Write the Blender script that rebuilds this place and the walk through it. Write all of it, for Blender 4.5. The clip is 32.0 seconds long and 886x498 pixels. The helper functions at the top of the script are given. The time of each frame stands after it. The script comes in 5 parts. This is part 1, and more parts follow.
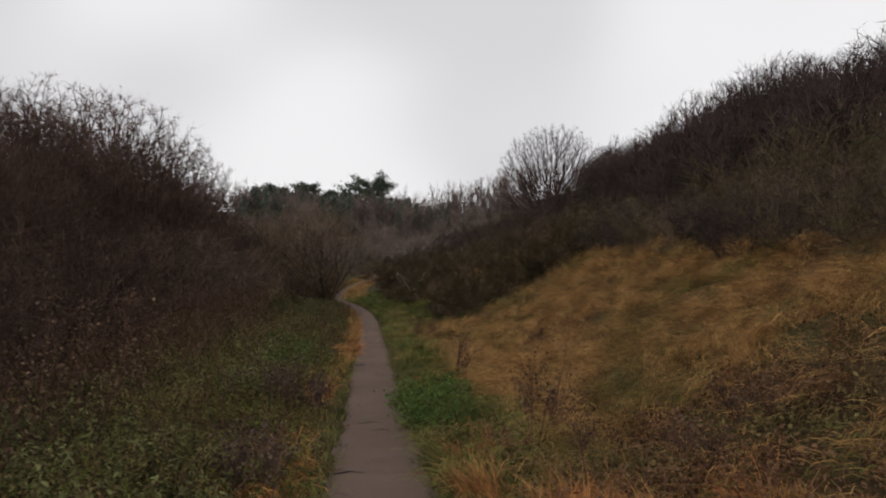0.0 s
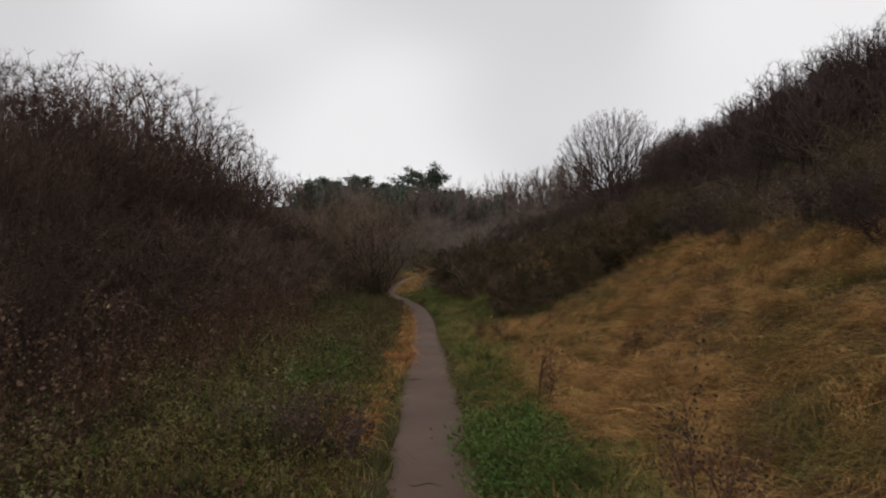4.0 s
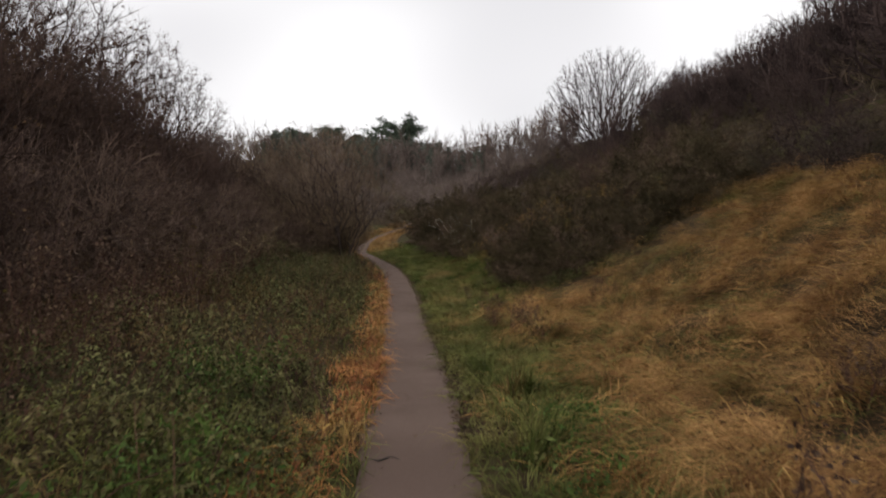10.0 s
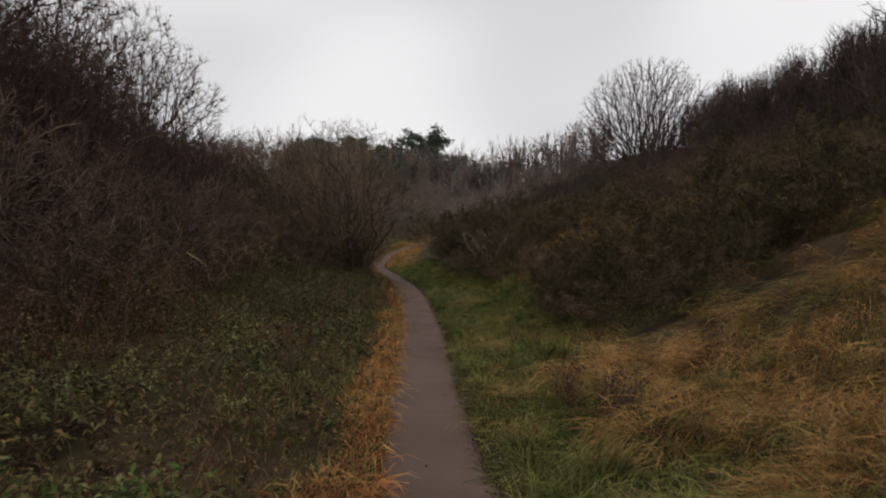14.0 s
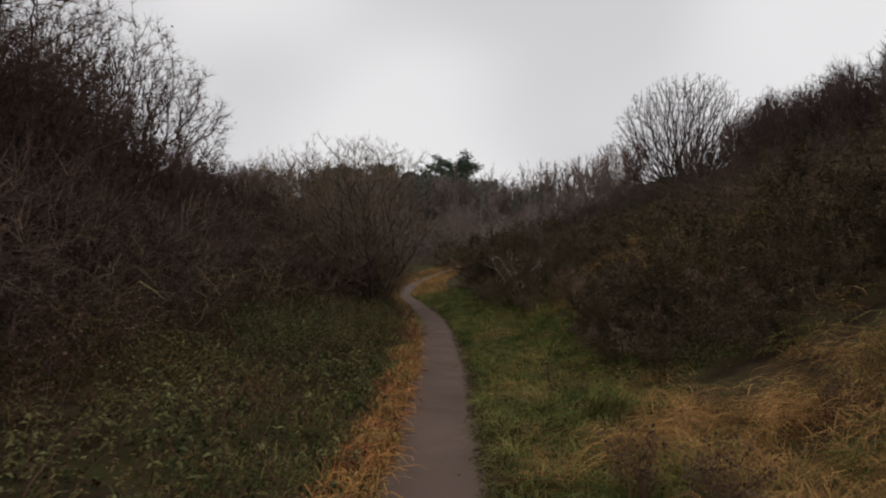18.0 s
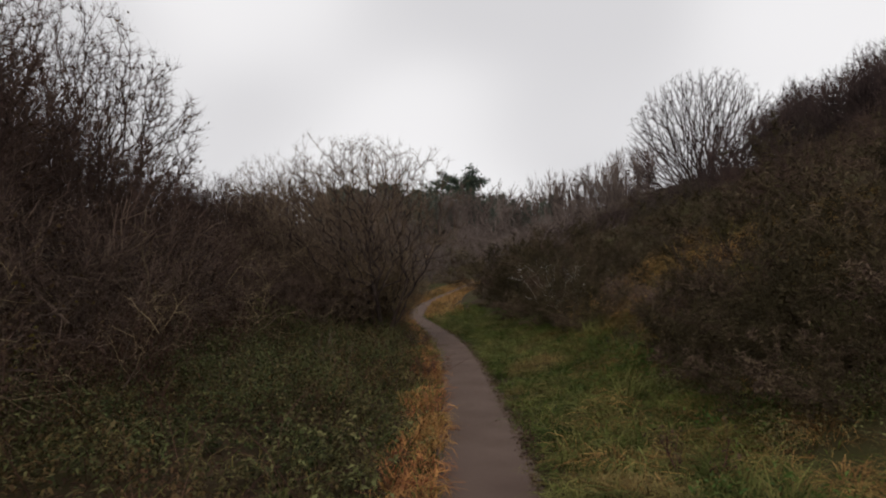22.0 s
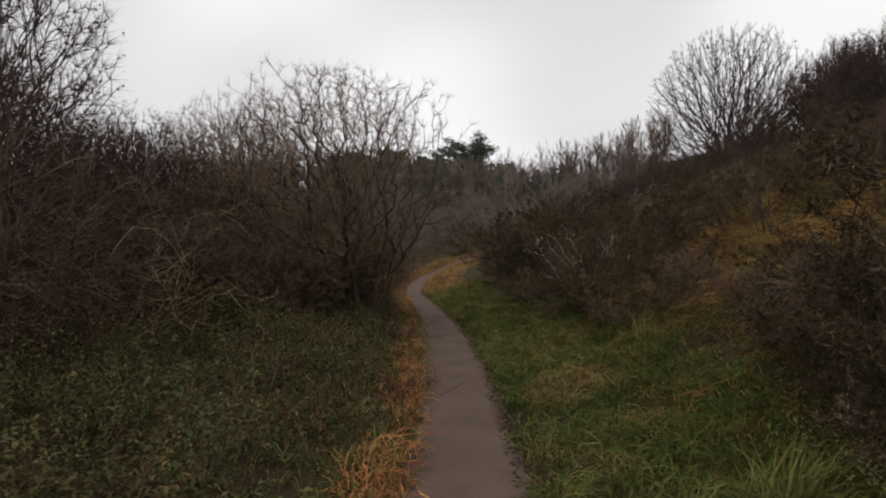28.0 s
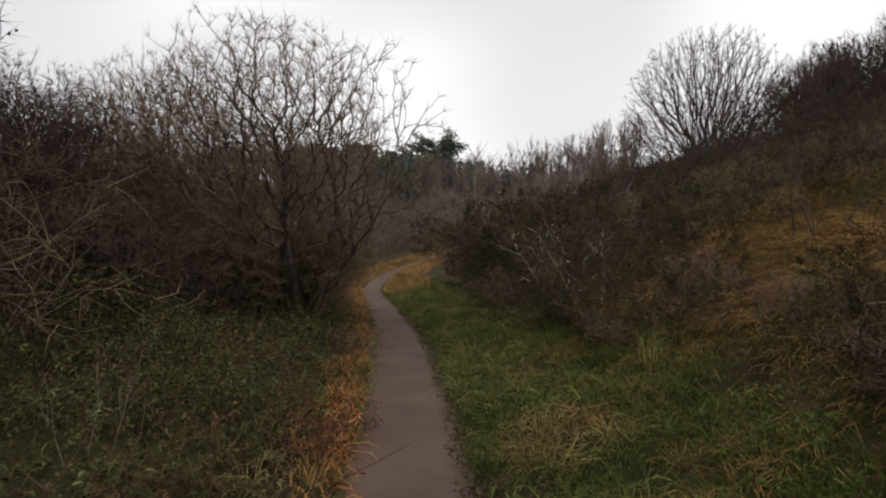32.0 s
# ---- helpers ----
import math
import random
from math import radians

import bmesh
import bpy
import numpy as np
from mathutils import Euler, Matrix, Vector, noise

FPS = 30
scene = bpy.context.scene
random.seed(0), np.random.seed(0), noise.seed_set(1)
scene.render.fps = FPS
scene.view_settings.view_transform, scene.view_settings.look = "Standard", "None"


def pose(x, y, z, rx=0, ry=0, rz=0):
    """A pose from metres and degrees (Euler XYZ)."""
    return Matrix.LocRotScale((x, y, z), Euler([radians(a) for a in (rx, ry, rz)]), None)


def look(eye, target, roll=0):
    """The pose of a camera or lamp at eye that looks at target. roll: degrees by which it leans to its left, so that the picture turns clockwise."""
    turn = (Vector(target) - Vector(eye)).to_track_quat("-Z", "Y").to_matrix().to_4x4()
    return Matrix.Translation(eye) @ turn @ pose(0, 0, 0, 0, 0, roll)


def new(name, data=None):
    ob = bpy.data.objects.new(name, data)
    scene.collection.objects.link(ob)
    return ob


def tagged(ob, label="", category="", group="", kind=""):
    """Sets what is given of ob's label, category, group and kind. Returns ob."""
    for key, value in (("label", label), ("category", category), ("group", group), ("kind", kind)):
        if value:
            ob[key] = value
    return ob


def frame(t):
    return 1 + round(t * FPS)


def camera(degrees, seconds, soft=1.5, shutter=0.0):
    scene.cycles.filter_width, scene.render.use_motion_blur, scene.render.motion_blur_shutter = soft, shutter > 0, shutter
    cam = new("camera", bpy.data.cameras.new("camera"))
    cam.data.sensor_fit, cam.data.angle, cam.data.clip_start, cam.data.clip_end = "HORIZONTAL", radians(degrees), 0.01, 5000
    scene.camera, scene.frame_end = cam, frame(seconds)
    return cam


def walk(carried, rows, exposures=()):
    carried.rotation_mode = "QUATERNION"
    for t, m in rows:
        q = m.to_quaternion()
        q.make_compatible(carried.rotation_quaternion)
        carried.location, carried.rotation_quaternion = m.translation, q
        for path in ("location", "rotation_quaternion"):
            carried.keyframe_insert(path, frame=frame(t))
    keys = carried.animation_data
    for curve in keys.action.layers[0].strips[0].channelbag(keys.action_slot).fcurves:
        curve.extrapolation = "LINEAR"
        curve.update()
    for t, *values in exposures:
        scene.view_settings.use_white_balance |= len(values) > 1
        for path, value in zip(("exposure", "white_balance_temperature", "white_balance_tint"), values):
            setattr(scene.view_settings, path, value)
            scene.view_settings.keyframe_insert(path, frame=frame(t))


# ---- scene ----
cam = camera(63.1, 32.0, soft=2.0, shutter=0.5)
PATH = [
    (0, (1.687, 0.781, 1.623), (1.668, 2.779, 1.698), 0.4),
    (0.5, (1.619, 1.184, 1.618), (1.616, 3.183, 1.67), 1.7),
    (1, (1.56, 1.513, 1.626), (1.5, 3.511, 1.682), 0.6),
    (1.5, (1.575, 1.842, 1.641), (1.445, 3.837, 1.719), 1.6),
    (2, (1.49, 2.286, 1.657), (1.368, 4.282, 1.661), -0.1),
    (2.5, (1.448, 2.312, 1.653), (1.322, 4.308, 1.642), -0.7),
    (3, (1.465, 2.561, 1.636), (1.336, 4.557, 1.662), -1.8),
    (3.5, (1.463, 2.898, 1.61), (1.32, 4.892, 1.637), 0.5),
    (4, (1.411, 3.3, 1.63), (1.243, 5.292, 1.685), 0.0),
    (4.5, (1.356, 3.664, 1.652), (1.187, 5.655, 1.721), -1.3),
    (6.5, (1.143, 6.071, 1.512), (0.962, 8.059, 1.633), -0.6),
    (7, (1.011, 6.65, 1.494), (0.845, 8.643, 1.552), 1.0),
    (7.5, (0.903, 7.046, 1.493), (0.801, 9.043, 1.441), -0.7),
    (8, (0.888, 7.471, 1.475), (0.804, 9.469, 1.435), -2.1),
    (8.5, (0.797, 7.896, 1.502), (0.698, 9.892, 1.442), -0.9),
    (9, (0.719, 8.252, 1.484), (0.638, 10.247, 1.378), -0.9),
    (9.5, (0.764, 8.755, 1.484), (0.663, 10.749, 1.362), 0.4),
    (10, (0.706, 9.212, 1.501), (0.608, 11.209, 1.437), -0.0),
    (10.5, (0.703, 9.708, 1.5), (0.527, 11.701, 1.493), -0.4),
    (11, (0.691, 10.094, 1.483), (0.469, 12.081, 1.454), 0.8),
    (11.5, (0.572, 10.55, 1.463), (0.359, 12.538, 1.483), 0.3),
    (12, (0.542, 11.051, 1.463), (0.353, 13.042, 1.475), 0.1),
    (12.5, (0.528, 11.456, 1.482), (0.376, 13.449, 1.444), -0.0),
    (13, (0.429, 11.889, 1.49), (0.304, 13.885, 1.486), -0.2),
    (13.5, (0.361, 12.281, 1.474), (0.122, 14.266, 1.539), 1.1),
    (14, (0.311, 12.776, 1.485), (0.153, 14.769, 1.462), 1.9),
    (14.5, (0.301, 13.064, 1.484), (0.114, 15.055, 1.537), 1.5),
    (16.5, (0.423, 13.457, 1.365), (0.204, 15.444, 1.398), 1.5),
    (17, (0.352, 13.815, 1.395), (0.157, 15.805, 1.451), -1.3),
    (17.5, (0.31, 14.078, 1.42), (0.055, 16.06, 1.493), 0.0),
    (18, (0.294, 14.649, 1.436), (0.047, 16.633, 1.486), 1.2),
    (18.5, (0.23, 14.942, 1.441), (0.033, 16.931, 1.507), 0.3),
    (19, (0.203, 15.426, 1.448), (-0.057, 17.404, 1.588), 1.5),
    (19.5, (0.187, 15.77, 1.434), (-0.086, 17.749, 1.513), 1.5),
    (20, (0.092, 15.944, 1.401), (-0.156, 17.925, 1.512), -0.6),
    (20.5, (-0.004, 16.42, 1.413), (-0.289, 18.397, 1.517), -0.9),
    (21, (-0.086, 16.84, 1.403), (-0.388, 18.816, 1.465), 1.0),
    (21.5, (-0.22, 17.209, 1.391), (-0.483, 19.191, 1.44), -1.7),
    (22, (-0.279, 17.577, 1.371), (-0.548, 19.556, 1.473), -1.5),
    (22.5, (-0.346, 18.004, 1.365), (-0.604, 19.987, 1.389), -2.0),
    (23, (-0.427, 18.334, 1.403), (-0.682, 20.317, 1.42), -2.6),
    (23.5, (-0.385, 18.811, 1.414), (-0.574, 20.802, 1.436), -1.3),
    (24, (-0.383, 19.048, 1.394), (-0.61, 21.035, 1.388), -0.3),
    (24.5, (-0.42, 19.372, 1.368), (-0.594, 21.363, 1.423), -0.9),
    (25, (-0.497, 19.74, 1.374), (-0.75, 21.723, 1.427), -0.0),
    (25.5, (-0.476, 20.052, 1.378), (-0.728, 22.036, 1.357), -0.1),
    (27.5, (-0.575, 21.211, 1.384), (-0.854, 23.191, 1.417), -0.5),
    (28, (-0.604, 21.476, 1.414), (-0.893, 23.454, 1.435), -0.5),
    (28.5, (-0.596, 21.786, 1.404), (-0.888, 23.763, 1.476), -0.0),
    (29, (-0.607, 22.066, 1.404), (-0.844, 24.052, 1.399), 0.8),
    (29.5, (-0.638, 22.335, 1.374), (-0.843, 24.324, 1.384), 1.2),
    (30, (-0.642, 22.603, 1.396), (-0.907, 24.585, 1.442), 1.7),
    (30.5, (-0.624, 22.867, 1.38), (-0.853, 24.854, 1.364), 3.2),
    (31, (-0.687, 23.152, 1.376), (-0.886, 25.142, 1.421), 1.4),
    (31.5, (-0.718, 23.371, 1.374), (-0.94, 25.358, 1.363), 0.6),
    (32, (-0.779, 23.589, 1.373), (-0.975, 25.579, 1.39), 1.4),
]
walk(cam, [(t, look(eye, target, roll)) for t, eye, target, roll in PATH],
     [(t, e, 6700, 12.5) for t, e in ((0.0, -0.12), (1.0, -0.12), (2.0, 0.0), (4.0, -0.16), (7.0, -0.32), (8.0, 0.08), (9.0, 0.24), (10.0, 0.16), (11.0, -0.1), (12.0, 0.0), (13.0, 0.0), (14.0, -0.14), (17.0, -0.24), (20.0, -0.26), (22.0, -0.12), (23.0, -0.04), (25.0, -0.02), (28.0, 0.0), (29.0, 0.02), (32.0, 0.12))])

# ---- world and sun: an even overcast sky ----
SUN_ELEV, SUN_TURN = radians(28), radians(200)
world = bpy.data.worlds.new("overcast_sky")
scene.world = world
world.use_nodes = True
wn, wl = world.node_tree.nodes, world.node_tree.links
wn.clear()
sky = wn.new("ShaderNodeTexSky")
sky.sky_type, sky.sun_disc, sky.sun_elevation, sky.sun_rotation = "NISHITA", False, SUN_ELEV, SUN_TURN
coord = wn.new("ShaderNodeTexCoord")
stretch = wn.new("ShaderNodeMapping")
stretch.inputs["Scale"].default_value = (1.0, 1.0, 1.5)
stretch.inputs["Location"].default_value = (1.15, 0.2, 0.1)
cloud = wn.new("ShaderNodeTexNoise")
cloud.inputs["Scale"].default_value, cloud.inputs["Detail"].default_value = 2.4, 1.0
cloud.inputs["Roughness"].default_value, cloud.inputs["Distortion"].default_value = 0.45, 0.0
tone = wn.new("ShaderNodeValToRGB")
tone.color_ramp.interpolation = "EASE"
tone.color_ramp.elements[0].position, tone.color_ramp.elements[0].color = 0.32, (0.77, 0.785, 0.815, 1)
tone.color_ramp.elements[1].position, tone.color_ramp.elements[1].color = 0.66, (1.0, 1.02, 1.045, 1)
lift = wn.new("ShaderNodeVectorMath")
lift.operation = "SCALE"
lift.inputs["Scale"].default_value = 9.5
blend = wn.new("ShaderNodeMix")
blend.data_type = "RGBA"
blend.inputs[0].default_value = 0.97
back = wn.new("ShaderNodeBackground")
back.inputs["Strength"].default_value = 0.1
out = wn.new("ShaderNodeOutputWorld")
wl.new(coord.outputs["Generated"], stretch.inputs["Vector"])
wl.new(stretch.outputs["Vector"], cloud.inputs["Vector"])
wl.new(cloud.outputs["Fac"], tone.inputs["Fac"])
wl.new(tone.outputs["Color"], lift.inputs[0])
wl.new(sky.outputs["Color"], blend.inputs[6])
wl.new(lift.outputs["Vector"], blend.inputs[7])
wl.new(blend.outputs[2], back.inputs["Color"])
wl.new(back.outputs["Background"], out.inputs["Surface"])
sun = new("sun", bpy.data.lights.new("sun", "SUN"))
sun.data.energy, sun.data.angle, sun.data.color = 1.1, radians(40), (1.0, 0.97, 0.93)
sun.matrix_world = look((0, 0, 60), (60 * math.sin(SUN_TURN) * -0.9, 60 * math.cos(SUN_TURN) * -0.9, 60 - 60 * math.tan(SUN_ELEV)))


# ---- materials ----
def surface(name, dark, light, scale=3.0, rough=0.85, island=0.0, thin=0.0, spots=None, bump=0.0, fine=40.0, patch=None, cut=(0.35, 0.65), shine=0.05):
    """A matt natural surface: two colours in patches of 1/scale metres, finer grain over it, an own shade for each piece,
    and a third colour (patch: colour, scale, low, high) in wider patches."""
    m = bpy.data.materials.new(name)
    m.use_nodes = True
    n, l = m.node_tree.nodes, m.node_tree.links
    bsdf = n["Principled BSDF"]
    bsdf.inputs["Roughness"].default_value = rough
    bsdf.inputs["Specular IOR Level"].default_value = shine
    tc = n.new("ShaderNodeTexCoord")
    big = n.new("ShaderNodeTexNoise")
    big.inputs["Scale"].default_value, big.inputs["Detail"].default_value = scale, 4.0
    ramp = n.new("ShaderNodeValToRGB")
    ramp.color_ramp.elements[0].position, ramp.color_ramp.elements[1].position = cut
    ramp.color_ramp.elements[0].color, ramp.color_ramp.elements[1].color = (*dark, 1), (*light, 1)
    l.new(tc.outputs["Object"], big.inputs["Vector"])
    l.new(big.outputs["Fac"], ramp.inputs["Fac"])
    colour = ramp.outputs["Color"]
    if patch:
        wide = n.new("ShaderNodeTexNoise")
        wide.inputs["Scale"].default_value, wide.inputs["Detail"].default_value = patch[1], 3.0
        edge = n.new("ShaderNodeMapRange")
        edge.inputs["From Min"].default_value, edge.inputs["From Max"].default_value = patch[2], patch[3]
        mix = n.new("ShaderNodeMix")
        mix.data_type = "RGBA"
        mix.inputs[7].default_value = (*patch[0], 1)
        l.new(tc.outputs["Object"], wide.inputs["Vector"])
        l.new(wide.outputs["Fac"], edge.inputs["Value"])
        l.new(edge.outputs["Result"], mix.inputs[0])
        l.new(colour, mix.inputs[6])
        colour = mix.outputs[2]
    grain = n.new("ShaderNodeTexNoise")
    grain.inputs["Scale"].default_value, grain.inputs["Detail"].default_value = fine, 3.0
    l.new(tc.outputs["Object"], grain.inputs["Vector"])
    hsv = n.new("ShaderNodeHueSaturation")
    value = n.new("ShaderNodeMath")
    value.operation = "MULTIPLY_ADD"
    value.inputs[1].default_value, value.inputs[2].default_value = 0.7, 0.65
    l.new(grain.outputs["Fac"], value.inputs[0])
    last = value.outputs["Value"]
    if island:
        geo = n.new("ShaderNodeNewGeometry")
        own = n.new("ShaderNodeMapRange")
        own.inputs["To Min"].default_value, own.inputs["To Max"].default_value = 1 - island, 1 + island
        both = n.new("ShaderNodeMath")
        both.operation = "MULTIPLY"
        l.new(geo.outputs["Random Per Island"], own.inputs["Value"])
        l.new(own.outputs["Result"], both.inputs[0])
        l.new(last, both.inputs[1])
        last = both.outputs["Value"]
        hue = n.new("ShaderNodeMapRange")
        hue.inputs["To Min"].default_value, hue.inputs["To Max"].default_value = 0.5 - 0.03 * island, 0.5 + 0.03 * island
        l.new(geo.outputs["Random Per Island"], hue.inputs["Value"])
        l.new(hue.outputs["Result"], hsv.inputs["Hue"])
    l.new(last, hsv.inputs["Value"])
    l.new(colour, hsv.inputs["Color"])
    l.new(hsv.outputs["Color"], bsdf.inputs["Base Color"])
    if bump:
        b = n.new("ShaderNodeBump")
        b.inputs["Strength"].default_value, b.inputs["Distance"].default_value = bump, 0.02
        l.new(grain.outputs["Fac"], b.inputs["Height"])
        l.new(b.outputs["Normal"], bsdf.inputs["Normal"])
    if thin:
        tr = n.new("ShaderNodeBsdfTranslucent")
        l.new(hsv.outputs["Color"], tr.inputs["Color"])
        ms = n.new("ShaderNodeMixShader")
        ms.inputs[0].default_value = thin
        l.new(bsdf.outputs["BSDF"], ms.inputs[1])
        l.new(tr.outputs["BSDF"], ms.inputs[2])
        l.new(ms.outputs["Shader"], n["Material Output"].inputs["Surface"])
    return m


M_SOIL = surface("leaf_litter_soil", (0.022, 0.015, 0.009), (0.06, 0.042, 0.022), 1.6, 0.95, bump=0.6, patch=((0.045, 0.042, 0.016), 0.35, 0.48, 0.62))
M_PATH = surface("trodden_asphalt", (0.108, 0.075, 0.06), (0.145, 0.102, 0.083), 1.4, 0.8, bump=0.6, fine=110.0, patch=((0.1, 0.068, 0.055), 0.7, 0.5, 0.72), shine=0.04)
M_CRACK = surface("wet_dark_crack", (0.03, 0.026, 0.024), (0.045, 0.038, 0.035), 8, 0.9)
M_BARK = surface("grey_brown_bark", (0.036, 0.026, 0.023), (0.09, 0.066, 0.057), 6, 0.9, bump=0.7, fine=60)
M_TWIG = surface("bare_brown_twigs", (0.028, 0.019, 0.018), (0.062, 0.041, 0.036), 0.6, 0.85, island=0.45, patch=((0.044, 0.038, 0.024), 0.3, 0.52, 0.66))
M_TWIG_FAR = surface("dark_fine_twigs", (0.03, 0.021, 0.02), (0.07, 0.048, 0.043), 0.6, 0.85, island=0.4)
M_TWIG_RED = surface("bare_reddish_twigs", (0.043, 0.028, 0.023), (0.106, 0.067, 0.053), 0.6, 0.85, island=0.45)
M_TWIG_DARK = surface("damp_dark_twigs", (0.076, 0.052, 0.041), (0.178, 0.12, 0.094), 0.8, 0.8, island=0.5)
M_TWIG_OLIVE = surface("lichened_olive_twigs", (0.125, 0.092, 0.058), (0.3, 0.218, 0.132), 1.2, 0.85, island=0.45)
M_TWIG_HAW = surface("dark_hawthorn_twigs", (0.08, 0.057, 0.042), (0.195, 0.14, 0.098), 1.2, 0.85, island=0.45)
M_TWIG_PALE = surface("pale_dry_twigs", (0.12, 0.088, 0.07), (0.23, 0.18, 0.142), 2, 0.85, island=0.3)
M_LEAF_DEAD = surface("withered_brown_leaves", (0.05, 0.032, 0.02), (0.11, 0.068, 0.038), 2, 0.8, island=0.4, thin=0.25)
M_LITTER = surface("damp_leaf_litter", (0.035, 0.023, 0.016), (0.11, 0.068, 0.042), 3, 0.85, island=0.5)
M_LEAF_YELLOW = surface("yellowing_leaves", (0.12, 0.1, 0.03), (0.26, 0.19, 0.05), 2, 0.7, island=0.4, thin=0.3)
M_BROOM = surface("dark_broom_shoots", (0.034, 0.027, 0.015), (0.088, 0.066, 0.036), 0.9, 0.85, island=0.5, patch=((0.108, 0.074, 0.054), 0.8, 0.48, 0.64))
M_BRAMBLE = surface("bramble_leaves", (0.032, 0.037, 0.014), (0.178, 0.172, 0.074), 2.6, 0.7, island=0.7, thin=0.3, patch=((0.125, 0.092, 0.046), 0.8, 0.46, 0.64), shine=0.03)
M_THICK = surface("dull_bramble_leaves", (0.028, 0.035, 0.012), (0.105, 0.112, 0.043), 2.2, 0.65, island=0.65, thin=0.25, patch=((0.085, 0.063, 0.028), 0.9, 0.5, 0.66), shine=0.06)
M_NETTLE_DULL = surface("olive_weed_leaves", (0.05, 0.056, 0.014), (0.17, 0.17, 0.05), 2.2, 0.7, island=0.6, thin=0.3, patch=((0.13, 0.1, 0.038), 0.9, 0.52, 0.68), shine=0.04)
M_GREEN = surface("green_grass", (0.056, 0.07, 0.018), (0.19, 0.18, 0.06), 1.9, 0.65, island=0.55, thin=0.3, patch=((0.25, 0.17, 0.072), 1.1, 0.54, 0.68), shine=0.03)
M_FRESH = surface("fresh_green_grass", (0.032, 0.056, 0.012), (0.105, 0.125, 0.031), 1.8, 0.65, island=0.55, thin=0.3, patch=((0.15, 0.11, 0.044), 1.0, 0.56, 0.7), shine=0.03)
M_NETTLE = surface("bright_nettle_leaves", (0.044, 0.078, 0.018), (0.1, 0.15, 0.036), 2, 0.6, island=0.45, thin=0.3, patch=((0.11, 0.1, 0.036), 3.0, 0.5, 0.7), shine=0.1)
M_STRAW = surface("dry_straw_grass", (0.15, 0.073, 0.026), (0.48, 0.27, 0.108), 2.6, 0.75, island=0.45, thin=0.25, patch=((0.145, 0.1, 0.034), 0.6, 0.5, 0.66), cut=(0.38, 0.62))
M_OLD = surface("old_olive_grass", (0.1, 0.062, 0.022), (0.29, 0.182, 0.068), 1.5, 0.75, island=0.5, thin=0.25, patch=((0.09, 0.074, 0.024), 0.7, 0.48, 0.64))
M_ORANGE = surface("orange_dead_grass", (0.2, 0.078, 0.034), (0.5, 0.225, 0.09), 3.2, 0.75, island=0.5, thin=0.25, patch=((0.33, 0.195, 0.07), 1.1, 0.5, 0.66))
M_FADED = surface("fading_bramble_leaves", (0.05, 0.036, 0.017), (0.16, 0.104, 0.045), 2.4, 0.75, island=0.5, thin=0.25, patch=((0.12, 0.066, 0.038), 1.3, 0.5, 0.64), shine=0.03)
M_WEED = surface("withered_weed_leaves", (0.052, 0.033, 0.024), (0.145, 0.092, 0.062), 2, 0.85, island=0.45, thin=0.2)
M_STALK = surface("dead_brown_stalks", (0.06, 0.032, 0.025), (0.13, 0.07, 0.05), 3, 0.85, island=0.35)
M_RUST = surface("rusty_withered_leaves", (0.09, 0.038, 0.024), (0.22, 0.1, 0.06), 3, 0.85, island=0.4, thin=0.2)
M_DOCK = surface("withered_dock", (0.07, 0.036, 0.024), (0.17, 0.092, 0.056), 2.5, 0.85, island=0.45, thin=0.2, patch=((0.13, 0.1, 0.042), 1.2, 0.52, 0.66))
M_PURPLE = surface("dark_withered_stems", (0.052, 0.035, 0.031), (0.11, 0.074, 0.06), 3, 0.85, island=0.35)
# dark green of the far pines, lifted a little to stand for haze
M_PINE = surface("haze_lifted_pine_needles", (0.043, 0.06, 0.043), (0.09, 0.115, 0.082), 1.0, 0.8, island=0.35)
# needle colour lightened and greyed to paint in the distance haze
M_FIR = surface("haze_paled_conifer_needles", (0.066, 0.08, 0.066), (0.12, 0.138, 0.11), 0.3, 0.85, island=0.4)
# far twigs: grey-brown made paler in place of haze over the valley
M_FAR = surface("haze_paled_far_twigs", (0.088, 0.068, 0.06), (0.158, 0.122, 0.106), 0.25, 0.9, island=0.35)
M_SEED = surface("white_seed_heads", (0.4, 0.38, 0.34), (0.6, 0.57, 0.52), 8, 0.9, island=0.2)


# ---- mesh tools ----
def mesh_of(name, verts, tris, mats, index=None, smooth=False):
    me = bpy.data.meshes.new(name)
    verts, tris = np.asarray(verts, np.float32), np.asarray(tris, np.int32)
    me.vertices.add(len(verts))
    me.vertices.foreach_set("co", verts.ravel())
    me.loops.add(tris.size)
    me.loops.foreach_set("vertex_index", tris.ravel())
    me.polygons.add(len(tris))
    me.polygons.foreach_set("loop_start", np.arange(0, tris.size, 3, dtype=np.int32))
    for m in mats if isinstance(mats, (list, tuple)) else [mats]:
        me.materials.append(m)
    if index is not None:
        me.polygons.foreach_set("material_index", np.asarray(index, np.int32))
    if smooth:
        me.polygons.foreach_set("use_smooth", np.ones(len(tris), bool))
    me.update()
    return me


def part(name, me, parent, label=""):
    ob = new(name, me)
    ob.parent = parent
    return tagged(ob, label)


def joined(pieces):
    vs, ts, base = [], [], 0
    for v, t in pieces:
        vs.append(v)
        ts.append(t + base)
        base += len(v)
    return np.concatenate(vs), np.concatenate(ts)


def unit(a):
    return a / np.maximum(np.linalg.norm(a, axis=-1, keepdims=True), 1e-9)


